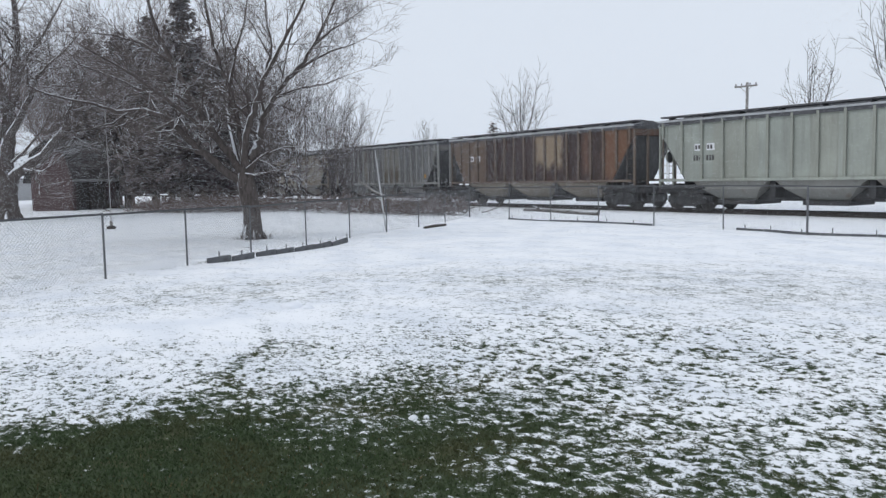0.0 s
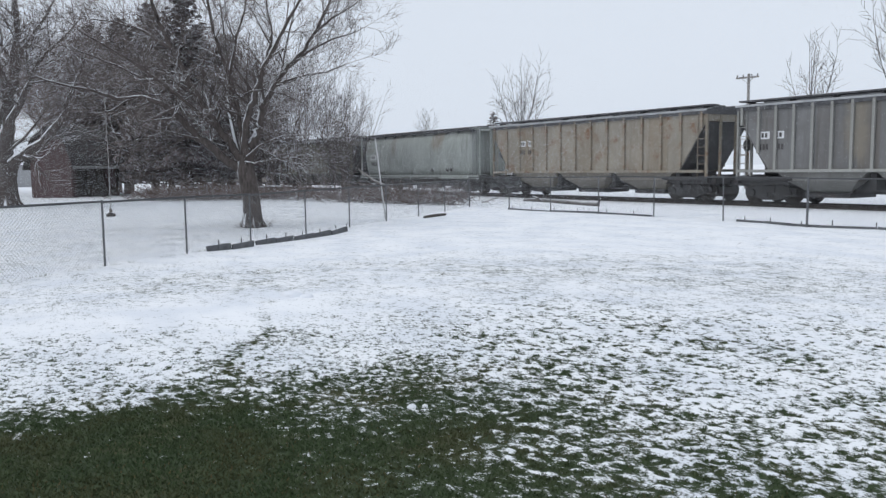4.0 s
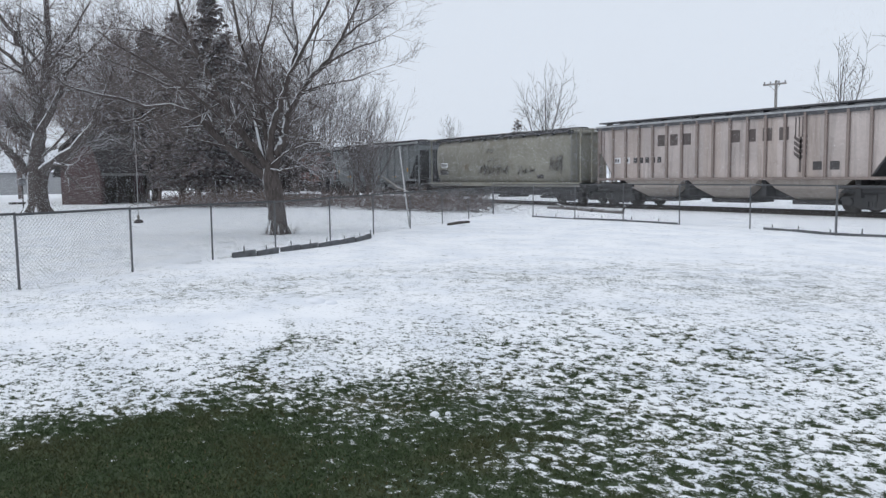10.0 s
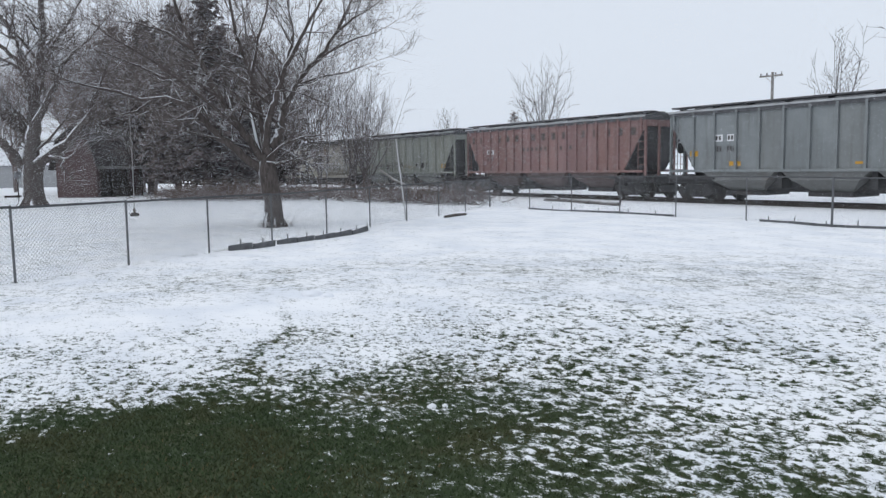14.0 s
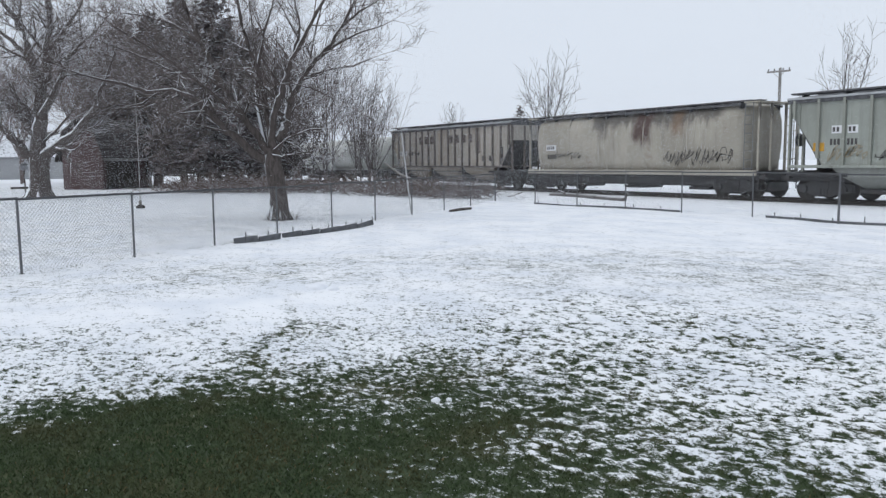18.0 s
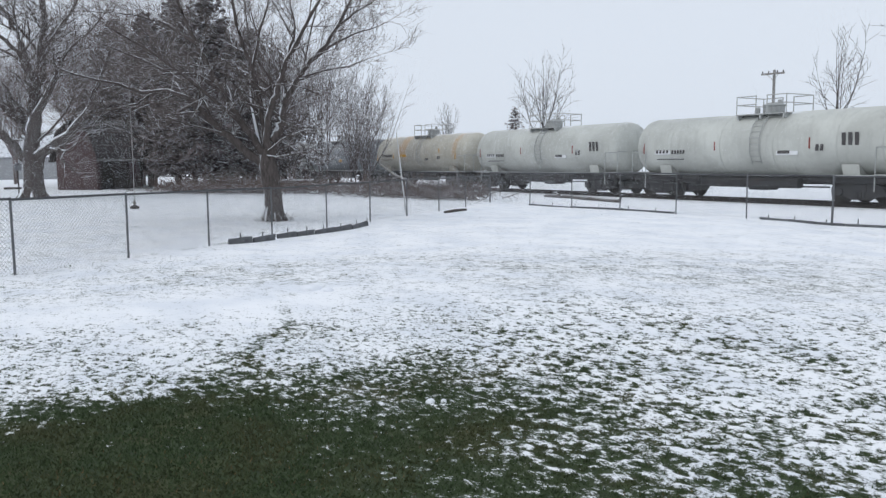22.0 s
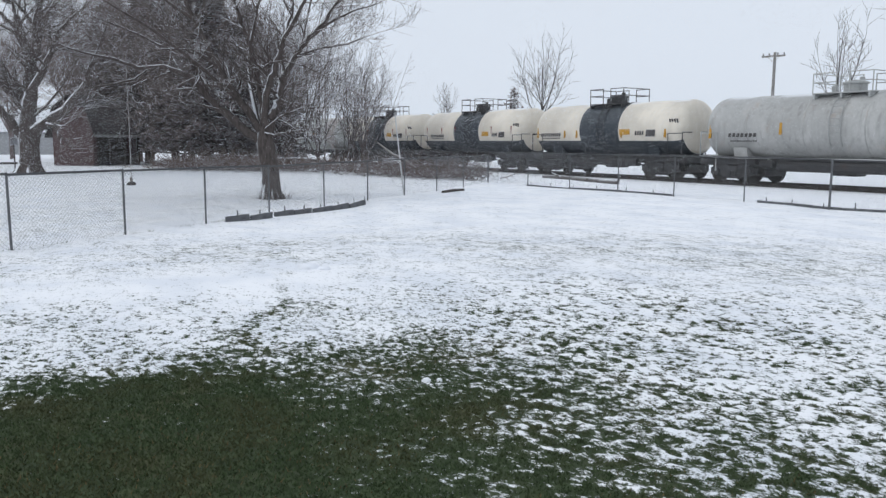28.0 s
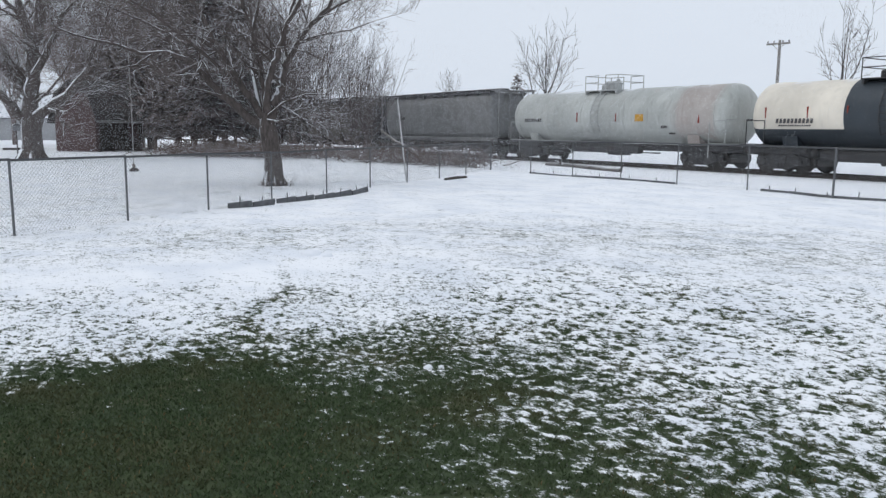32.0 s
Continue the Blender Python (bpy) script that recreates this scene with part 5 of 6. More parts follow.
def maple_limbs():
    """Main limbs of the maple with the swing: points, thickness at both ends, number of side branches."""
    out = []

    def grow(r0, r1, kids, *pts):
        out.append((pts, r0 * 0.86, r1 * 0.9, kids))
    # the long arm to the side that carries the swing, and its lower fork
    grow(0.17, 0.035, 15, (-0.2, 1.75), (-0.67, 2.05, -0.07), (-1.02, 2.44, -0.13), (-1.5, 2.76, -0.2), (-1.93, 3.3, -0.27), (-2.51, 3.81, -0.33), (-3.07, 4.03, -0.4), (-3.82, 3.95, -0.4), (-4.48, 4.21, -0.4), (-5.54, 4.44, -0.4))
    grow(0.045, 0.018, 7, (-3.0, 4.03, -0.4), (-3.57, 3.9, -0.45), (-3.93, 3.64, -0.48), (-4.56, 3.47, -0.5), (-5.15, 3.38, -0.5))
    # steep stems
    grow(0.15, 0.04, 17, (-0.23, 2.0), (-0.57, 2.56, 0.05), (-0.96, 3.05, 0.1), (-1.29, 3.61, 0.15), (-1.71, 4.27, 0.2), (-2.01, 4.88, 0.25), (-2.37, 5.57, 0.3), (-2.67, 6.25, 0.3), (-2.94, 7.18, 0.3), (-3.09, 8.18, 0.3))
    grow(0.12, 0.035, 15, (-0.2, 2.1), (-0.24, 2.7, 0.04), (-0.31, 3.3, 0.08), (-0.44, 4.08, 0.11), (-0.61, 4.77, 0.15), (-0.83, 5.37, 0.19), (-1.03, 6.05, 0.2), (-1.2, 7.15, 0.2), (-1.35, 8.48, 0.2))
    grow(0.15, 0.035, 16, (-0.12, 1.95), (-0.11, 2.69, -0.05), (-0.06, 3.43, -0.1), (0.18, 3.88, -0.15), (0.36, 4.38, -0.2), (0.56, 4.91, -0.25), (0.98, 5.57, -0.3), (1.25, 6.12, -0.3), (1.7, 6.86, -0.3), (2.28, 8.0, -0.3))
    grow(0.18, 0.035, 17, (-0.02, 1.95), (0.05, 2.5, 0.04), (0.25, 2.79, 0.08), (0.3, 3.21, 0.12), (0.31, 3.59, 0.16), (0.56, 4.04, 0.2), (0.85, 4.46, 0.25), (1.21, 4.97, 0.29), (1.69, 5.45, 0.3), (2.07, 6.04, 0.3), (2.42, 6.64, 0.3), (2.88, 7.65, 0.3))
    # reaching out on the open side
    grow(0.07, 0.016, 9, (1.21, 4.94, 0.29), (1.79, 5.4, 0.35), (2.55, 5.8, 0.45), (3.3, 6.05, 0.6))
    grow(0.06, 0.016, 8, (2.07, 6.0, 0.3), (2.6, 6.4, 0.2), (3.3, 6.75, 0.0))
    grow(0.05, 0.014, 8, (0.84, 4.42, 0.25), (1.59, 4.67, 0.3), (2.36, 4.8, 0.38), (3.0, 5.05, 0.5))
    grow(0.045, 0.014, 6, (-0.4, 3.9, 0.1), (0.12, 4.15, -0.3), (0.65, 4.17, -0.6), (1.22, 4.01, -0.8), (1.87, 3.71, -0.8))
    grow(0.05, 0.012, 5, (-0.15, 2.15, -0.1), (0.43, 2.55, -0.45), (1.19, 2.79, -0.9), (1.94, 2.8, -0.9))
    grow(0.04, 0.012, 4, (-0.15, 2.05, -0.15), (0.24, 1.99, -0.5), (0.77, 2.08, -1.0), (1.22, 2.14, -1.0))
    # over the neighbour's yard
    grow(0.07, 0.015, 12, (-1.65, 4.17, 0.2), (-2.12, 4.44, 0.25), (-3.19, 4.64, 0.3), (-4.08, 5.05, 0.45), (-4.86, 5.37, 0.5), (-5.53, 5.63, 0.5))
    grow(0.06, 0.015, 9, (-1.3, 3.62, 0.15), (-1.59, 4.1, -0.22), (-2.19, 4.5, -0.45), (-2.97, 4.49, -0.6), (-3.56, 4.38, -0.6))
    grow(0.045, 0.012, 6, (-1.65, 4.17, 0.2), (-1.87, 3.88, -0.38), (-2.07, 3.39, -0.75), (-2.26, 2.93, -1.0), (-2.79, 2.79, -1.0))
    grow(0.07, 0.015, 11, (-2.3, 5.5, 0.3), (-3.2, 6.09, 0.4), (-4.06, 6.4, 0.6), (-5.0, 6.5, 0.6))
    # tops, and limbs before and behind
    grow(0.07, 0.02, 9, (0.6, 5.0, -0.25), (0.7, 5.99, 0.4), (0.52, 6.92, 0.8), (0.48, 8.12, 0.8))
    grow(0.07, 0.02, 9, (-0.58, 4.67, 0.15), (-0.41, 5.83, 0.45), (-0.21, 6.77, 0.9), (0.01, 7.98, 0.9))
    grow(0.09, 0.03, 11, (-0.3, 2.1), (-0.9, 3.6, 1.4), (-1.2, 5.4, 2.6), (-1.5, 7.5, 3.2))
    grow(0.08, 0.03, 9, (-0.25, 2.1), (0.1, 3.4, 1.2), (0.6, 5.0, 2.4), (1.0, 7.0, 3.0))
    grow(0.07, 0.02, 10, (-0.96, 3.05, 0.1), (-1.9, 4.0, -0.9), (-2.9, 4.9, -1.6), (-4.0, 5.6, -2.2))
    return out


big_tree((-23.75, 8.72, -0.02), maple_limbs(), [((0.0, -0.15), 0.36), ((0.0, 0.12), 0.31), ((-0.02, 0.8), 0.27), ((-0.10, 1.4), 0.275), ((-0.17, 1.8), 0.27), ((-0.2, 2.25), 0.17)],
         "large bare maple with snow on its limbs, rope swing on it", 4, BARK, TWIG, 1.6, 2, 0.0062)


def old_maple_limbs():
    """Main limbs of the huge maple by the shed."""
    out = []

    def grow(r0, r1, kids, *pts):
        out.append((pts, r0, r1, kids))
    grow(0.34, 0.12, 4, (0.14, 1.75), (0.55, 2.42, -0.13), (1.25, 2.9, -0.26), (2.24, 3.42, -0.39), (2.84, 4.01, -0.51), (3.51, 4.67, -0.6), (3.73, 5.4, -0.6), (4.0, 5.98, -0.6))
    grow(0.28, 0.08, 5, (-0.2, 2.0), (-0.69, 2.84, -0.3), (-1.09, 3.36, -0.6), (-1.53, 3.94, -0.8), (-2.22, 4.67, -0.8))
    grow(0.24, 0.06, 8, (-0.05, 3.4), (-0.74, 4.14, 0.25), (-1.72, 5.05, 0.5), (-2.73, 5.8, 0.5))
    grow(0.52, 0.22, 5, (0.05, 1.7), (0.01, 2.79, 0.09), (0.09, 3.84, 0.18), (0.26, 5.18, 0.27), (0.44, 6.3, 0.3))
    grow(0.32, 0.06, 14, (0.44, 6.1, 0.3), (0.64, 7.38, 0.3), (0.82, 8.42, 0.3), (0.88, 9.61, 0.45), (0.8, 11.64, 0.5), (0.52, 13.4, 0.5))
    grow(0.24, 0.05, 13, (0.3, 5.6, 0.2), (0.14, 7.04, -0.1), (0.01, 8.17, -0.38), (-0.48, 9.44, -0.5), (-1.22, 10.57, -0.5), (-2.0, 12.4, -0.5))
    grow(0.15, 0.05, 9, (0.82, 8.0, 0.3), (1.54, 8.69, 0.2), (2.1, 9.59, 0.4), (3.08, 11.04, 0.4))
    grow(0.22, 0.05, 11, (0.15, 4.1, 0.2), (0.92, 5.14, -0.21), (1.52, 6.0, -0.42), (2.3, 7.42, -0.63), (2.87, 7.98, -0.7), (3.88, 8.83, -0.7))
    grow(0.20, 0.05, 10, (0.25, 4.7, 0.2), (0.18, 6.35, 0.11), (-0.47, 7.82, 0.22), (-1.5, 8.71, 0.3), (-2.36, 9.29, 0.3))
    grow(0.08, 0.025, 7, (0.5, 6.0, 0.2), (1.3, 6.31, -0.22), (1.86, 6.52, -0.45), (2.97, 6.56, -0.6), (3.85, 6.44, -0.6))
    grow(0.08, 0.025, 7, (0.3, 3.0), (1.47, 3.96, -0.26), (2.23, 4.68, -0.52), (2.8, 5.39, -0.7), (3.13, 5.97, -0.7))
    return out


big_tree((-47.8, 4.1, -0.05), old_maple_limbs(), [((0.0, -0.2), 0.78), ((0.0, 0.25), 0.64), ((0.03, 0.9), 0.52), ((0.04, 1.5), 0.49), ((0.06, 2.1), 0.50), ((0.04, 2.7), 0.36)],
         "huge old bare maple with a thick forked trunk", 7, BARK, TWIG, 2.7, 2, 0.0095)


def bare_tree(x, y, height, width, seed, label, mat, limbs=9, fork=0.22, depth=2, kids=8, slim=0.012, shoots=4, thick=0.011, stems=1):
    """A vase of ascending limbs on one or more short stems."""
    rng = random.Random(seed)
    root = thing("tree", label, "tree", m=pose(x, y, height_at(x, y) - 0.05))
    limb, twig = Shape(), Shape()
    r = height * thick
    for s in range(stems):
        off = Vector((rng.gauss(0, 0.35), rng.gauss(0, 0.35), 0)) * (0 if stems == 1 else 1)
        top = off + Vector((rng.gauss(0, 0.02) * height, rng.gauss(0, 0.02) * height, height * 0.9))
        spine = [off, off.lerp(top, 0.3), off.lerp(top, 0.6) + Vector((rng.gauss(0, 0.1), rng.gauss(0, 0.1), 0)), top]
        limb_along(limb, twig, spine, r, r * 0.16, depth, rng, kids, height * 0.20, 0.0, 0.6, slim, shoots)
        for i in range(limbs):
            t = rng.uniform(fork, 0.62)
            a = i * 2.4 + rng.uniform(-0.5, 0.5)
            base = off.lerp(top, t)
            out = width * 0.5 * rng.uniform(0.55, 1.0) * (1.1 - 0.5 * t)
            end = base + Vector((math.cos(a) * out, math.sin(a) * out, height * rng.uniform(0.72, 0.98) - base.z))
            end.z = max(end.z, base.z + out * 0.5)
            midp = base.lerp(end, 0.45) + Vector((math.cos(a), math.sin(a), 0)) * out * 0.14
            limb_along(limb, twig, [base, midp, end], r * (0.62 - 0.5 * t), r * 0.12, depth, rng, kids, height * 0.20, 0.0, 0.6, slim, shoots)
    part("trunk", limb, mat, root, smooth=True)
    part("crown", twig, mat, root, "fine bare twigs")
    return root


FAR = [(-58.0, 47.6, 10.7, 5.4, 3, 12, 0.16), (-100.0, 64.0, 9.4, 3.4, 21, 6, 0.3), (-33.5, 54.8, 10.3, 4.0, 33, 6, 0.42), (-28.6, 55.4, 13.4, 4.2, 41, 7, 0.4)]
for x, y, h, w, seed, limbs, fork in FAR:
    bare_tree(x, y, h, w, seed, "bare slender tree standing beyond the railway", FAR_TWIG, limbs, fork, 1, 6, 0.017 if x > -90 else 0.024, 4)
MID = [(-45.9, 19.9, 7.4, 4.2, 51, 2), (-48.4, 23.2, 7.6, 4.2, 52, 2), (-49.5, 20.0, 9.6, 6.0, 53, 2), (-44.6, 22.6, 5.8, 3.6, 54, 2), (-53.5, 22.5, 9.5, 6.5, 55, 2), (-50.5, 25.6, 7.0, 5.5, 56, 2)]
for x, y, h, w, seed, stems in MID:
    bare_tree(x, y, h, w, seed, "bare grey thicket tree with many stems", THICKET_TWIG, 8, 0.12, 1, 7, 0.0085, 5, 0.009, stems)
BACKTREES = [(-69.0, 9.6, 12.0, 9.0, 61), (-64.0, 14.0, 14.5, 10.0, 62), (-60.0, 19.0, 13.0, 9.0, 63), (-72.0, 20.0, 15.0, 10.0, 66), (-62.0, 24.5, 10.5, 8.0, 67), (-84.2, 12.0, 14.0, 12.0, 70), (-72.0, 11.9, 12.5, 9.0, 86), (-75.3, 9.9, 11.5, 9.0, 87), (-73.5, 15.1, 14.0, 9.0, 88), (-93.0, 6.5, 14.0, 12.0, 69), (-92.0, 1.5, 12.0, 12.0, 79), (-84.0, 3.4, 12.0, 10.0, 77), (-88.0, 6.0, 13.0, 11.0, 78)]
for x, y, h, w, seed in BACKTREES:
    bare_tree(x, y, h, w, seed, "tall brown bare tree in the wood behind the shed", BROWN_TWIG, 11, 0.15, 2, 8, 0.012, 5, 0.010, 1)


def conifer(x, y, height, width, seed, start=1.2, label="tall dark spruce standing behind the yard"):
    rng = random.Random(seed)
    root = thing("spruce_tree", label, "tree", "dark spruces", m=pose(x, y, -0.05))
    limb = Shape().tube([(0, 0, -0.1), (0.05, 0, height * 0.5), (0, 0.05, height)], [height * 0.020, height * 0.012, 0.02], 8, cap=False)
    crown = Shape()
    z = start
    big = width / 3.4
    while z < height - 0.1:
        t = (z - start) / (height - start)
        reach = width * (1 - t ** 1.8) ** 0.85 * rng.uniform(0.7, 1.1) + 0.15
        for k in range(9):
            a = rng.uniform(0, 6.283)
            L = reach * rng.uniform(0.55, 1.1)
            dirn = Vector((math.cos(a), math.sin(a), 0))
            n = max(3, int(L / (0.38 * big)))
            for i in range(n):
                s = (i + 0.7) / n
                p = dirn * (L * s) + Vector((rng.gauss(0, 0.14), rng.gauss(0, 0.14), z - 0.16 * L * s * s + rng.gauss(0, 0.12)))
                for q in range(6):
                    b = rng.uniform(0, 6.283)
                    e = Vector((math.cos(b), math.sin(b), rng.uniform(-0.75, 0.25))) * (rng.uniform(0.26, 0.5) * big * (1 - 0.35 * t))
                    f = Vector((-math.sin(b), math.cos(b), rng.uniform(-0.3, 0.3))) * (rng.uniform(0.08, 0.16) * big)
                    crown.add([p - e * 0.2, p + e * 0.45 + f, p + e, p + e * 0.45 - f], [(0, 1, 2), (0, 2, 3)])
            limb.tube([(0, 0, z), tuple(dirn * (L * 0.6) + Vector((0, 0, z - 0.06 * L))), tuple(dirn * L + Vector((0, 0, z - 0.16 * L)))], [0.04, 0.025, 0.01], 3, cap=False)
        z += rng.uniform(0.26, 0.42)
    part("trunk", limb, BARK, root)
    part("crown", crown, NEEDLES, root, "dense drooping dark needles")


for x, y, h, w, seed in ((-52.9, 15.2, 13.9, 4.0, 71), (-66.6, 16.4, 15.3, 4.9, 72), (-53.0, 18.0, 11.0, 3.4, 73), (-71.3, 12.9, 14.0, 5.0, 74), (-55.0, 20.8, 9.4, 3.2, 75), (-56.5, 15.0, 12.0, 4.0, 76), (-67.5, 14.4, 13.8, 5.2, 82), (-70.2, 13.9, 11.0, 4.0, 83), (-63.2, 19.2, 13.2, 4.0, 84), (-77.0, 12.7, 12.0, 4.2, 85)):
    conifer(x, y, h, w, seed, 2.4 if y < 14 else 1.7)
conifer(-59.7, 45.6, 6.9, 1.7, 81, 1.5, "small dark conifer beyond the railway")


def thicket(name, label, spots, tall, count, seed, mat):
    """Tangled stems and twigs, one mesh."""
    rng = random.Random(seed)
    s = Shape()
    for i in range(count):
        (x0, y0), (x1, y1), half = rng.choice(spots)
        t = rng.random()
        x, y = x0 + (x1 - x0) * t + rng.gauss(0, half), y0 + (y1 - y0) * t + rng.gauss(0, half)
        z = height_at(x, y)
        d = Vector((rng.gauss(0, 0.8), rng.gauss(0, 0.8), abs(rng.gauss(0.5, 0.4))))
        L = tall * rng.uniform(0.3, 1.0)
        p = Vector((x, y, z + rng.uniform(0, tall * 0.4)))
        twigs(s, s, p, d, rng.uniform(0.012, 0.03), L, 1, rng, 0.06, 4, 0.8, 0.009)
    return tagged(new(name, s.mesh(name, mat)), label, "brush", kind="stuff")


thicket("brush", "heap of cut brown brush and brambles with snow", [((-31.0, 21.6), (-38.5, 20.6), 0.6), ((-38.0, 20.4), (-47.0, 18.6), 0.8), ((-47.0, 18.5), (-56.0, 17.0), 0.9), ((-49.5, 11.5), (-45.5, 17.5), 0.8), ((-51.5, 12.0), (-49.0, 17.0), 0.9)], 1.1, 2300, 91, bark("bramble", (0.15, 0.112, 0.098), 0.45, 0.4, 0.8))


# ---- things in the yards ----
def trunk_weeds():
    """Dead stalks with snow on them round the foot of the maple."""
    rng = random.Random(23)
    s = Shape()
    for i in range(34):
        a = rng.uniform(0, 6.283)
        r = rng.uniform(0.33, 0.6)
        x, y = -23.75 + r * math.cos(a), 8.72 + r * math.sin(a)
        d = Vector((math.cos(a) * 0.5 + rng.gauss(0, 0.3), math.sin(a) * 0.5 + rng.gauss(0, 0.3), rng.uniform(0.4, 1.2)))
        twigs(s, s, Vector((x, y, height_at(x, y) - 0.02)), d, 0.009, rng.uniform(0.12, 0.42), 1, rng, 0.05, 4, 0.7, 0.006)
    return tagged(new("weeds", s.mesh("weeds", bark("snowy_stalks", (0.18, 0.15, 0.125), 0.97, -0.4, 0.3))), "dead weed stalks with snow round the maple's foot", "weeds", kind="stuff")


trunk_weeds()


def shed():
    root = thing("shed", "old barn-red shed with a steep dark gambrel roof and open porch", "shed", m=pose(-60.27, 9.2, 0.0, 0, 0, 126.5))
    # x runs along the open front, y along the gable end
    n, d, e, k, r = 4.6, 3.7, 2.3, 4.05, 4.95
    line_up = [(-0.02, e), (0.42, k), (d / 2, r), (d - 0.42, k), (d + 0.02, e)]

    def top(y):
        for (y0, z0), (y1, z1) in zip(line_up, line_up[1:]):
            if y <= y1:
                return z0 + (z1 - z0) * (y - y0) / (y1 - y0) - 0.06
        return e
    boards = 18
    for i in range(boards):
        y0, y1 = d * i / boards, d * (i + 1) / boards
        part("board", Shape().along([(y0 + 0.006, 0.02), (y1 - 0.006, 0.02), (y1 - 0.006, top(y1)), (y0 + 0.006, top(y0))], -0.006 * (i % 2), 0.06), RED_BARN, root)
    inside = [(0.05, 0.0), (d - 0.05, 0.0), (d - 0.05, e - 0.1), (d - 0.5, k - 0.2), (d / 2, r - 0.25), (0.5, k - 0.2), (0.05, e - 0.1)]
    part("gable_backing", Shape().along(inside, 0.065, 0.10), DARKWOOD, root)
    part("far_gable", Shape().along(inside, n - 0.08, n), RED_BARN, root)
    part("back_wall", Shape().box(0.11, n - 0.09, d - 0.1, d - 0.02, 0, e - 0.05), RED_BARN, root)
    part("inner_wall", Shape().box(0.11, n - 0.09, 1.3, 1.4, 0, e + 0.6), DARKWOOD, root)
    part("front_wall", Shape().box(0.11, 0.35, 0.02, 0.10, 0, e - 0.12), RED_BARN, root)
    out = [(-0.42, e - 0.22), (0.36, k), (d / 2, r), (d - 0.36, k), (d + 0.42, e - 0.30)]
    for (y0, z0), (y1, z1) in zip(out, out[1:]):
        part("roof", Shape().add([(-0.3, y0, z0), (n + 0.3, y0, z0), (n + 0.3, y1, z1), (-0.3, y1, z1), (-0.3, y0, z0 + 0.12), (n + 0.3, y0, z0 + 0.12), (n + 0.3, y1, z1 + 0.12), (-0.3, y1, z1 + 0.12)],
             [(3, 2, 1, 0), (4, 5, 6, 7), (0, 1, 5, 4), (1, 2, 6, 5), (2, 3, 7, 6), (3, 0, 4, 7)]), SHINGLE, root, "dark shingled roof slope")
    for i in range(7):
        t = (i + 0.5) / 7
        y0, z0 = -0.42 + 0.78 * t, e - 0.22 + (k - e + 0.22) * t
        part("shingle_course", Shape().box(-0.31, n + 0.31, y0 - 0.035, y0 + 0.02, z0 + 0.10, z0 + 0.18), SHINGLE, root)
    part("fascia", Shape().box(-0.28, n + 0.28, -0.47, -0.425, e - 0.26, e - 0.06), plain("grey_fascia", (0.19, 0.185, 0.18)), root, "grey eave board")
    for x in (0.42, 1.7, 3.1, n - 0.1):
        part("porch_post", Shape().soft(x - 0.07, x + 0.07, 0.02, 0.16, 0, e - 0.1, 0.02), DARKWOOD, root)
    for x in (1.8, 3.2):
        part("low_wall", Shape().box(x, x + 1.2, 0.06, 0.12, 0.05, 0.7), DARKWOOD, root)
    door = part("door", Shape().box(0.62, 1.36, 1.24, 1.29, 0.02, 1.95), plain("grey_door", (0.10, 0.09, 0.085)), root)
    part("frame", Shape().box(0.52, 0.61, 1.2, 1.29, 0.02, 2.03).box(1.37, 1.46, 1.2, 1.29, 0.02, 2.03), plain("grey_door_frame", (0.30, 0.30, 0.30)), door, "pale worn door frame")
    part("window", Shape().box(0.74, 1.0, 1.22, 1.238, 1.05, 1.7), plain("pale_pane", (0.52, 0.54, 0.57), 0.2), door, "small pale window pane")


shed()


def rope_swing():
    x, y = (Vector((-23.75, 8.72, 0)) + RIGHT * -4.2 + AWAY * -0.4).xy
    root = thing("rope_swing", "long rope swing with a dark disc seat", "swing", m=pose(x, y, 0.42))
    part("rope", Shape().tube([(0, 0, 0.05), (0.02, 0.01, 1.6), (0, 0, 3.95)], [0.014, 0.012, 0.012], 6), plain("old_rope", (0.42, 0.41, 0.40)), root, "weathered pale rope")
    part("seat", Shape().lathe([(0.0, 0.12), (0.02, 0.14), (0.06, 0.14), (0.09, 0.10), (0.12, 0.03)], 16, "z"), DARKWOOD, root, "dark disc seat")
    part("knot", Shape().lathe([(0.12, 0.02), (0.15, 0.045), (0.21, 0.045), (0.25, 0.018)], 8, "z"), plain("old_rope_knot", (0.2, 0.18, 0.16)), root)


rope_swing()


def edging(points, label, tall=0.10, stakes=0.55, lift=0.0):
    """Garden edging: strips of black board held by short stakes."""
    root = thing("garden_edging", label, "edging", "strips of garden edging", m=pose(points[0][0], points[0][1], 0))
    o = Vector((points[0][0], points[0][1], 0))
    rng = random.Random(int(points[0][0] * 10))
    for (x, y), (x2, y2) in zip(points, points[1:]):
        a, b = Vector((x, y, 0)), Vector((x2, y2, 0))
        z, z2 = height_at(x, y), height_at(x2, y2)
        d = b - a
        ang = math.degrees(math.atan2(d.y, d.x))
        pitch = -math.degrees(math.atan2(z2 - z, d.length))
        m = Matrix.Translation(a - o + Vector((0, 0, z))) @ pose(0, 0, 0, rng.uniform(-8, 8), pitch + rng.uniform(-0.6, 0.6), ang)
        part("board", Shape().soft(0, d.length - 0.02, -0.022, 0.022, -0.05, tall, 0.008), PLASTIC, root, at=m @ pose(0, rng.uniform(-0.02, 0.02), 0, 0, -lift, 0))
        k = 0.3
        while k < d.length:
            part("stake", Shape().box(k - 0.014, k + 0.014, -0.036, -0.024, -0.1, tall + rng.uniform(0.09, 0.15)), POST, root, at=m)
            k += stakes + rng.uniform(-0.05, 0.1)


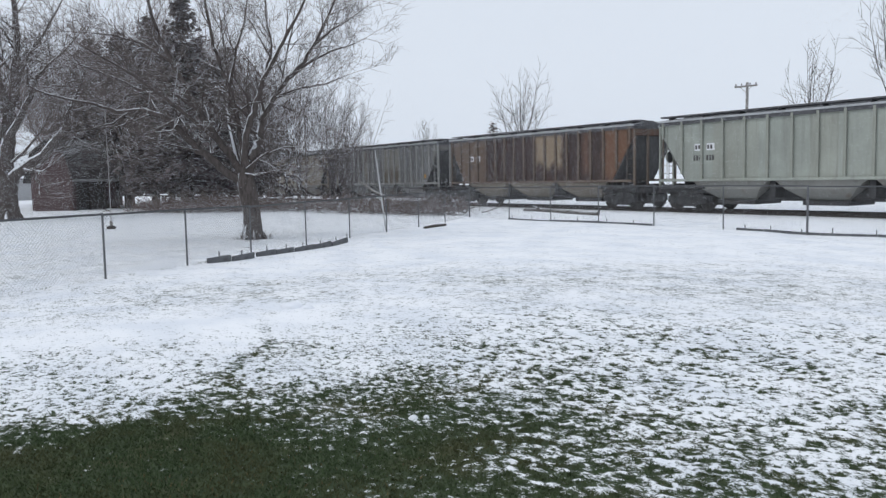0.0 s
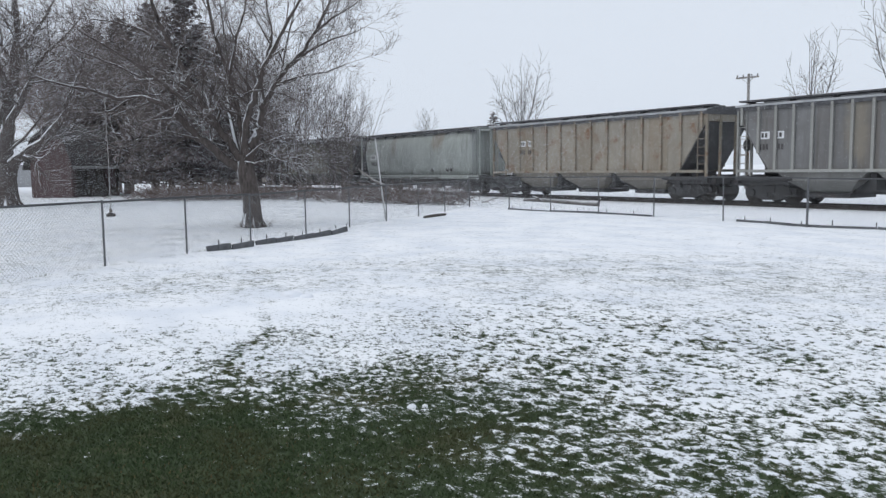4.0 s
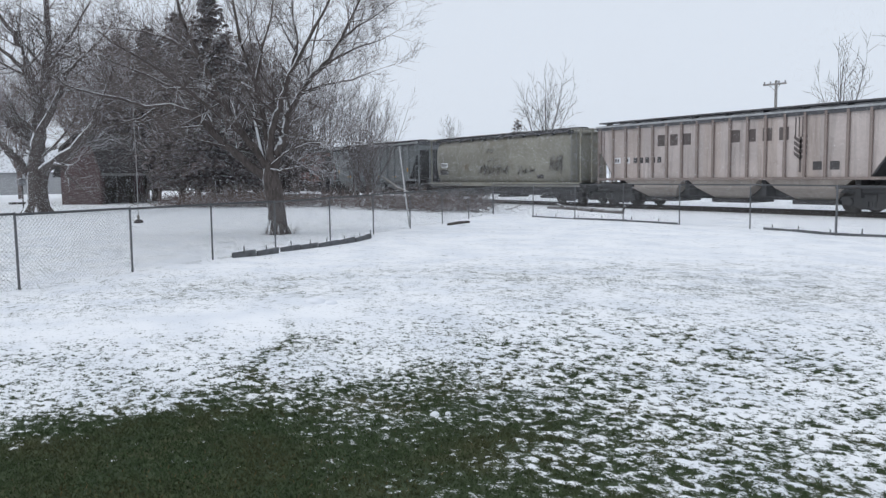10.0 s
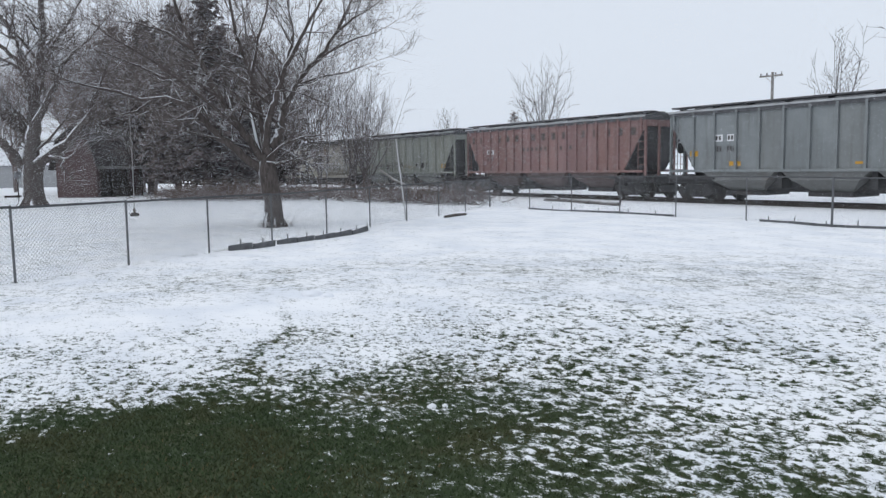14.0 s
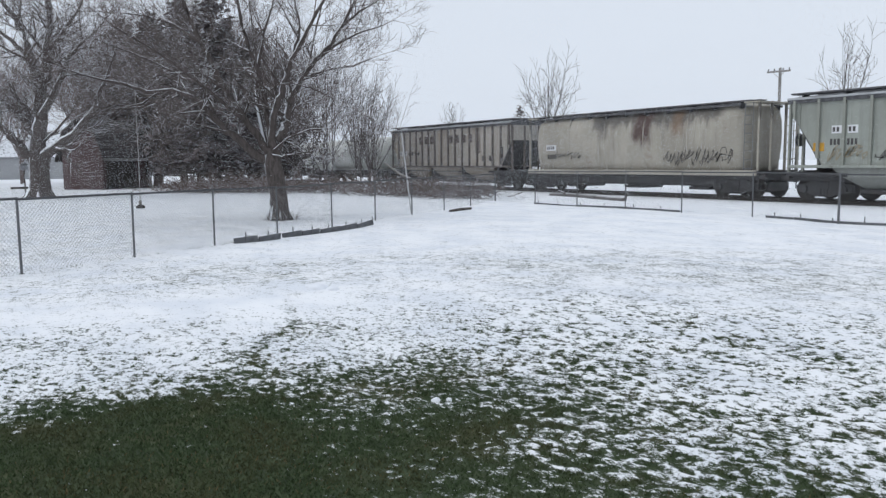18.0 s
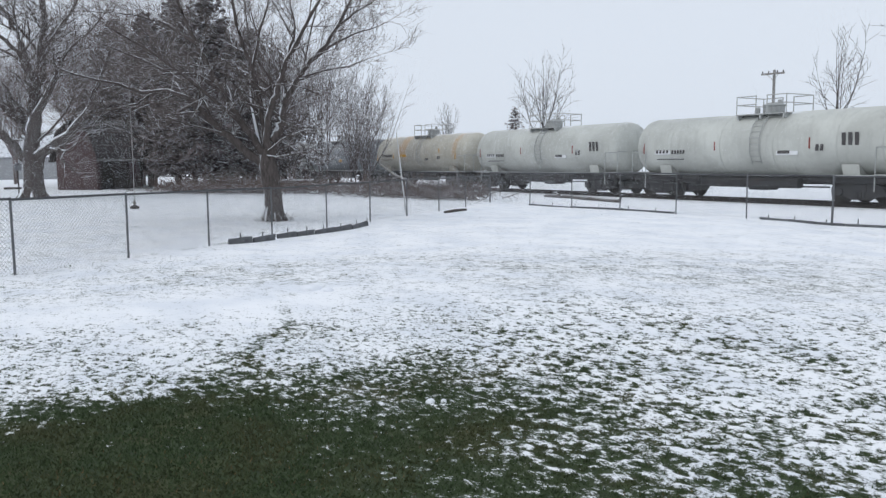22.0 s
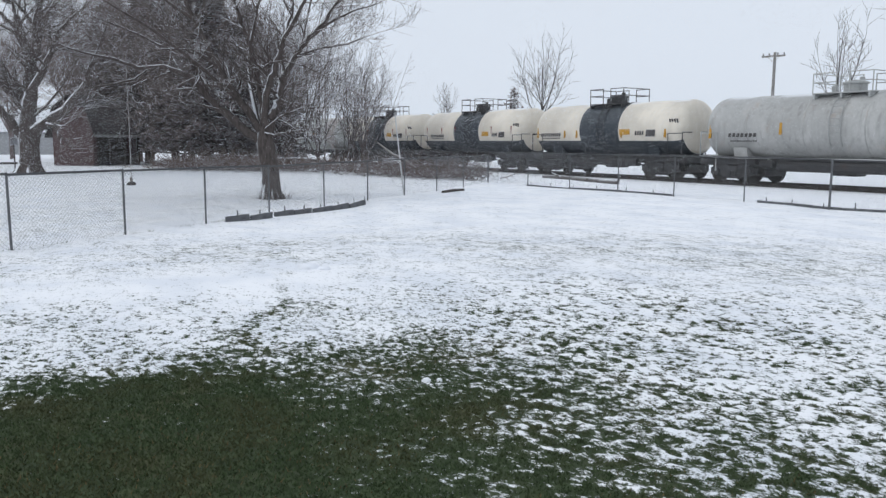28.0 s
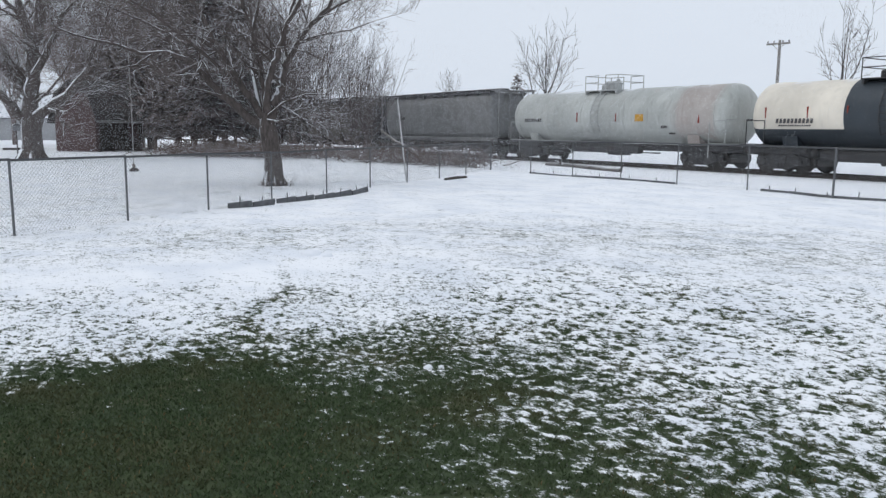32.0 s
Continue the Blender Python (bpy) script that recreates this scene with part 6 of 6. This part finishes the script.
edging([(-17.55, 5.36), (-17.78, 5.99), (-18.21, 6.67)], "short dark grey plastic edging strip with stakes in the snow", 0.12, 0.8, 2.5)
edging([(-18.43, 6.84), (-18.64, 7.43), (-18.92, 8.02), (-19.33, 8.74), (-19.81, 9.5), (-20.56, 10.36)], "long uneven dark grey edging strip by the fence", 0.11, 0.8, 2.5)
edging([(-26.0, 20.62), (-23.4, 20.6), (-20.6, 20.62), (-18.25, 20.66)], "black edging strip along the back fence", 0.06, 1.2)
edging([(-15.0, 20.72), (-14.1, 20.75), (-13.0, 20.42), (-12.2, 20.5), (-10.9, 21.0), (-9.0, 20.6)], "wavy black edging strip along the back fence", 0.07, 1.0)


def fallen_log(points, r, label, knots):
    root = thing("log", label, "log", m=pose(points[0][0], points[0][1], 0))
    o = Vector((points[0][0], points[0][1], 0))
    s = Shape()
    pts = [Vector((x, y, z)) - o for x, y, z in points]
    s.tube(pts, [r * (1.0 - 0.35 * i / (len(pts) - 1)) for i in range(len(pts))], 9)
    part("trunk", s, bark("log_bark", (0.085, 0.072, 0.064), 0.4, 0.7, 0.95), root)
    for i, d in knots:
        part("branch_stub", Shape().tube([pts[i], pts[i] + Vector(d)], [r * 0.45, r * 0.2], 6), BARK, root)


fallen_log([(-31.6, 26.2, 0.0), (-29.5, 25.6, 0.08), (-27.2, 25.0, 0.06), (-25.6, 24.6, 0.05), (-24.6, 24.4, 0.08)], 0.16, "long dark log lying in the snow by the railway", [(1, (-0.5, -0.3, 0.25)), (4, (0.25, -0.1, 0.3)), (2, (0.5, -0.5, 0.05))])
fallen_log([(-23.5, 14.9, 0.02), (-23.9, 15.6, 0.06), (-24.3, 16.3, 0.04)], 0.07, "low snow-covered stick heap by the fence", [(1, (0.2, 0.35, 0.05))])


def leaning_pole():
    x, y = -23.2, 13.15
    root = thing("pole", "tall thin white pole leaning against a fence post", "pole", m=pose(x, y, 0))
    part("shaft", Shape().tube([(0.0, 0.0, 0.05), (-0.08, -0.13, 1.4), (-0.16, -0.25, 2.75)], [0.028, 0.024, 0.018], 7), plain("white_pole", (0.62, 0.62, 0.62)), root)
    part("tip", Shape().lathe([(2.74, 0.019), (2.78, 0.012)], 6, "z", (-0.16, -0.25, 0)), GALV, root)


leaning_pole()


def hung_branch():
    x, y = -23.25, 13.2
    root = thing("branch", "broken snowy branch caught on the fence", "branch", m=pose(x, y, 0))
    s = Shape()
    s.tube([RIGHT * -0.9 + Vector((0, 0, 1.75)), RIGHT * -0.4 + Vector((0, 0, 1.38)), Vector((0, 0, 1.2)), RIGHT * 0.35 + Vector((0, 0, 0.95))], [0.03, 0.04, 0.04, 0.02], 6)
    part("stem", s, bark("pale_branch", (0.3, 0.28, 0.26), 0.9, 0.1, 0.6), root)
    part("twig", Shape().tube([RIGHT * -0.75 + Vector((0, 0, 1.22)), RIGHT * -0.3 + Vector((0, 0, 1.27)), RIGHT * 0.1 + Vector((0, 0, 1.2))], [0.012, 0.022, 0.02], 5), BARK, root)


hung_branch()


def utility_pole(x, y, h):
    root = thing("utility_pole", "weathered wooden utility pole with a crossarm", "utility pole", m=pose(x, y, -0.1))
    part("shaft", Shape().tube([(0, 0, 0), (0, 0, h)], [0.13, 0.09], 10), POLEWOOD, root)
    part("crossarm", Shape().soft(-0.8, 0.8, -0.05, 0.05, h - 0.32, h - 0.20, 0.015), POLEWOOD, root, at=pose(0, -0.16, 0, 0, 0, 12))
    for k in (-0.72, -0.3, 0.3, 0.72):
        part("insulator", Shape().lathe([(0, 0.03), (0.06, 0.05), (0.12, 0.05), (0.16, 0.02)], 8, "z"), plain("grey_insulator", (0.2, 0.2, 0.21)), root, at=pose(k * 0.978, -0.16 + k * 0.2, h - 0.20))
    part("brace", Shape().tube([(-0.4, -0.24, h - 0.3), (0, -0.12, h - 0.7), (0.4, -0.08, h - 0.3)], [0.02] * 3, 4), POLEWOOD, root)


utility_pole(-34.75, 48.95, 8.1)


def far_house(x, y, turn, w, d, e, r, wall, label):
    root = thing("house", label, "house", m=pose(x, y, 0, 0, 0, turn))
    part("wall", Shape().across([(0, 0), (w, 0), (w, e), (0, e)], 0, d), wall, root)
    part("gable", Shape().along([(0, e), (d, e), (d / 2, r)], 0.02, w - 0.02), wall, root)
    for y0, y1 in ((-0.4, d / 2), (d + 0.4, d / 2)):
        z0 = e - 0.3
        part("roof", Shape().add([(-0.4, y0, z0), (w + 0.4, y0, z0), (w + 0.4, y1, r), (-0.4, y1, r), (-0.4, y0, z0 + 0.18), (w + 0.4, y0, z0 + 0.18), (w + 0.4, y1, r + 0.18), (-0.4, y1, r + 0.18)],
             [(3, 2, 1, 0), (4, 5, 6, 7), (0, 1, 5, 4), (1, 2, 6, 5), (2, 3, 7, 6), (3, 0, 4, 7)]), dusted("snowed_roof", (0.2, 0.2, 0.21), 0.9, 0.2, 0.6), root, "roof under snow")
    for k in (0.2, 0.5, 0.8):
        wd = part("window", Shape().box(w * k - 0.5, w * k + 0.5, -0.05, 0.0, 1.0, 2.1), plain("dark_glass", (0.05, 0.055, 0.06), 0.15), root)
        part("frame", Shape().box(w * k - 0.6, w * k + 0.6, -0.04, 0.0, 0.9, 1.0), WHITE_PLATE, wd)


far_house(-118.0, 2.0, 78, 16, 9, 3.0, 5.8, plain("pale_siding", (0.36, 0.365, 0.37), vary=0.15), "low pale house under snow beyond the trees")


def feeder_post():
    root = thing("feeder_post", "thin post with a small grey box in the far yard", "post", m=pose(-51.9, 3.7, 0.0))
    part("post", Shape().tube([(0, 0, -0.1), (0, 0, 1.5)], [0.04, 0.035], 7), DARKWOOD, root)
    part("crossbar", Shape().soft(-0.05, 0.05, -0.75, 0.15, 0.42, 0.54, 0.02), DARKWOOD, root)
    part("box", Shape().soft(-0.22, 0.22, -0.18, 0.18, 1.5, 1.8, 0.04), GALV, root)
    part("lid", Shape().along([(-0.26, 1.8), (0.26, 1.8), (0.0, 1.95)], -0.27, 0.27), dusted("snowed_lid", (0.15, 0.15, 0.15), 0.9, 0.2, 0.6), root, "snow-covered lid")


feeder_post()


def wood_stack(x, y, turn, n, seed, label):
    """Split logs in rows under a cap of snow."""
    rng = random.Random(seed)
    root = thing("wood_stack", label, "wood stack", m=pose(x, y, 0, 0, 0, turn))
    wood = bark("stacked_wood", (0.10, 0.085, 0.075), 0.6, 0.6, 0.95)
    for row in range(4):
        for i in range(n):
            r = rng.uniform(0.07, 0.10)
            log = Shape().tube([(0, -0.25, 0), (0.01, 0.0, 0.005), (0, 0.25, 0)], [r, r * 1.03, r * 0.95], 7)
            part("log", log, wood, root, at=pose(i * 0.19 + rng.uniform(-0.02, 0.02) + 0.09 * (row % 2), rng.uniform(-0.03, 0.03), 0.09 + row * 0.165))
    cap = Shape().soft(-0.12, n * 0.19 + 0.05, -0.3, 0.3, 0.69, 0.76, 0.03)
    part("snow_cap", cap, SNOW, root, "cap of snow on the logs")


wood_stack(-50.2, 18.3, 62, 14, 5, "low dark wood stack capped with snow under trees")

# ---- movement ----
def snow_clump(x, y, wide, tall, seed):
    """A small heap of snow with a lumpy outline."""
    rng = random.Random(seed)
    root = thing("snow_clump", "small white heap of snow lying on the lawn", "snow", "heaps of snow", m=pose(x, y, height_at(x, y)))
    s, n, vs = Shape(), 12, []
    for k, h in ((1.0, -0.02), (0.86, 0.45 * tall), (0.5, 0.85 * tall)):
        for j in range(n):
            r = wide * 0.5 * k * rng.uniform(0.72, 1.15)
            vs.append((math.cos(j * 6.283 / n) * r, math.sin(j * 6.283 / n) * r * 0.8, h * rng.uniform(0.85, 1.1)))
    vs.append((0, 0, tall))
    fs = [(i * n + j, i * n + (j + 1) % n, (i + 1) * n + (j + 1) % n, (i + 1) * n + j) for i in range(2) for j in range(n)]
    s.add(vs, fs + [(2 * n + j, 2 * n + (j + 1) % n, 3 * n) for j in range(n)])
    part("heap", s, SNOW, root, smooth=True)


for x, y, wide, tall, seed in ((-10.0, 4.18, 0.42, 0.07, 1), (-9.75, 4.3, 0.25, 0.05, 2), (-4.84, 2.93, 0.09, 0.03, 3), (-4.8, 3.02, 0.06, 0.025, 4)):
    snow_clump(x, y, wide, tall, seed)


def falling_snow():
    """Loose flakes in the air over the yard, fine ones near the house; the two dense layers farther out, largest over
    the track, are added as a haze veil.
    """
    rng = np.random.default_rng(77)
    rows = []
    for lo, hi, count, size in ((2.8, 12.0, 3400, 0.005), (12.0, 30.0, 16000, 0.008), (24.0, 36.0, 200000, 0.010), (36.0, 48.0, 680000, 0.0215)):
        d = np.sqrt(rng.uniform(lo * lo, hi * hi, count))
        a = rng.uniform(-0.62, 0.62, count)
        side, out = d * np.sin(a), d * np.cos(a)
        c = np.stack([0.528 * side - 0.849 * out, 0.849 * side + 0.528 * out, rng.uniform(0, 25, count)], -1)
        rows.append((c, np.full(count, size)))
    c = np.concatenate([r[0] for r in rows])
    size = np.concatenate([r[1] for r in rows])[:, None] * rng.uniform(0.7, 1.3, (len(c), 1))
    n = len(c)
    u = rng.normal(size=(n, 3))
    u /= np.linalg.norm(u, axis=1, keepdims=True)
    w = np.cross(u, rng.normal(size=(n, 3)))
    w /= np.linalg.norm(w, axis=1, keepdims=True)
    v = np.stack([c - u * size * 0.5, c + u * size * 0.5 - w * size * 0.2, c + w * size * 0.75], 1).astype(np.float32)
    me = bpy.data.meshes.new("falling_snow")
    me.vertices.add(n * 3)
    me.vertices.foreach_set("co", v.ravel())
    me.loops.add(n * 3)
    me.loops.foreach_set("vertex_index", np.arange(n * 3, dtype=np.int32))
    me.polygons.add(n)
    me.polygons.foreach_set("loop_start", np.arange(0, n * 3, 3).astype(np.int32))
    me.update(calc_edges=True)
    me.materials.append(SNOW)
    return tagged(new("falling_snow", me), "white snowflakes drifting down through the air, dense far off as a haze veil", "snow", kind="stuff")


SNOWFALL = falling_snow()

RUNS = [(0, 0.0), (2, 19.62), (4, 39.3), (6, 59.05), (8, 78.86), (10, 98.76), (12, 118.76), (14, 138.88), (16, 159.15), (18, 179.56), (20, 200.05), (22, 220.53), (24, 241.03), (26, 261.47), (28, 281.88), (30, 302.24), (32, 322.59)]


def motions():
    for car, start in TRAIN:
        walk(car, [(t, pose(start + s, TRACK_Y, RAIL_TOP)) for t, s in RUNS])
    walk(SNOWFALL, [(0, pose(0, 0, 0)), (11, pose(0.3, -0.1, -3.8)), (21, pose(0.5, -0.2, -7.2)), (32, pose(0.8, -0.3, -11.0))])


motions()
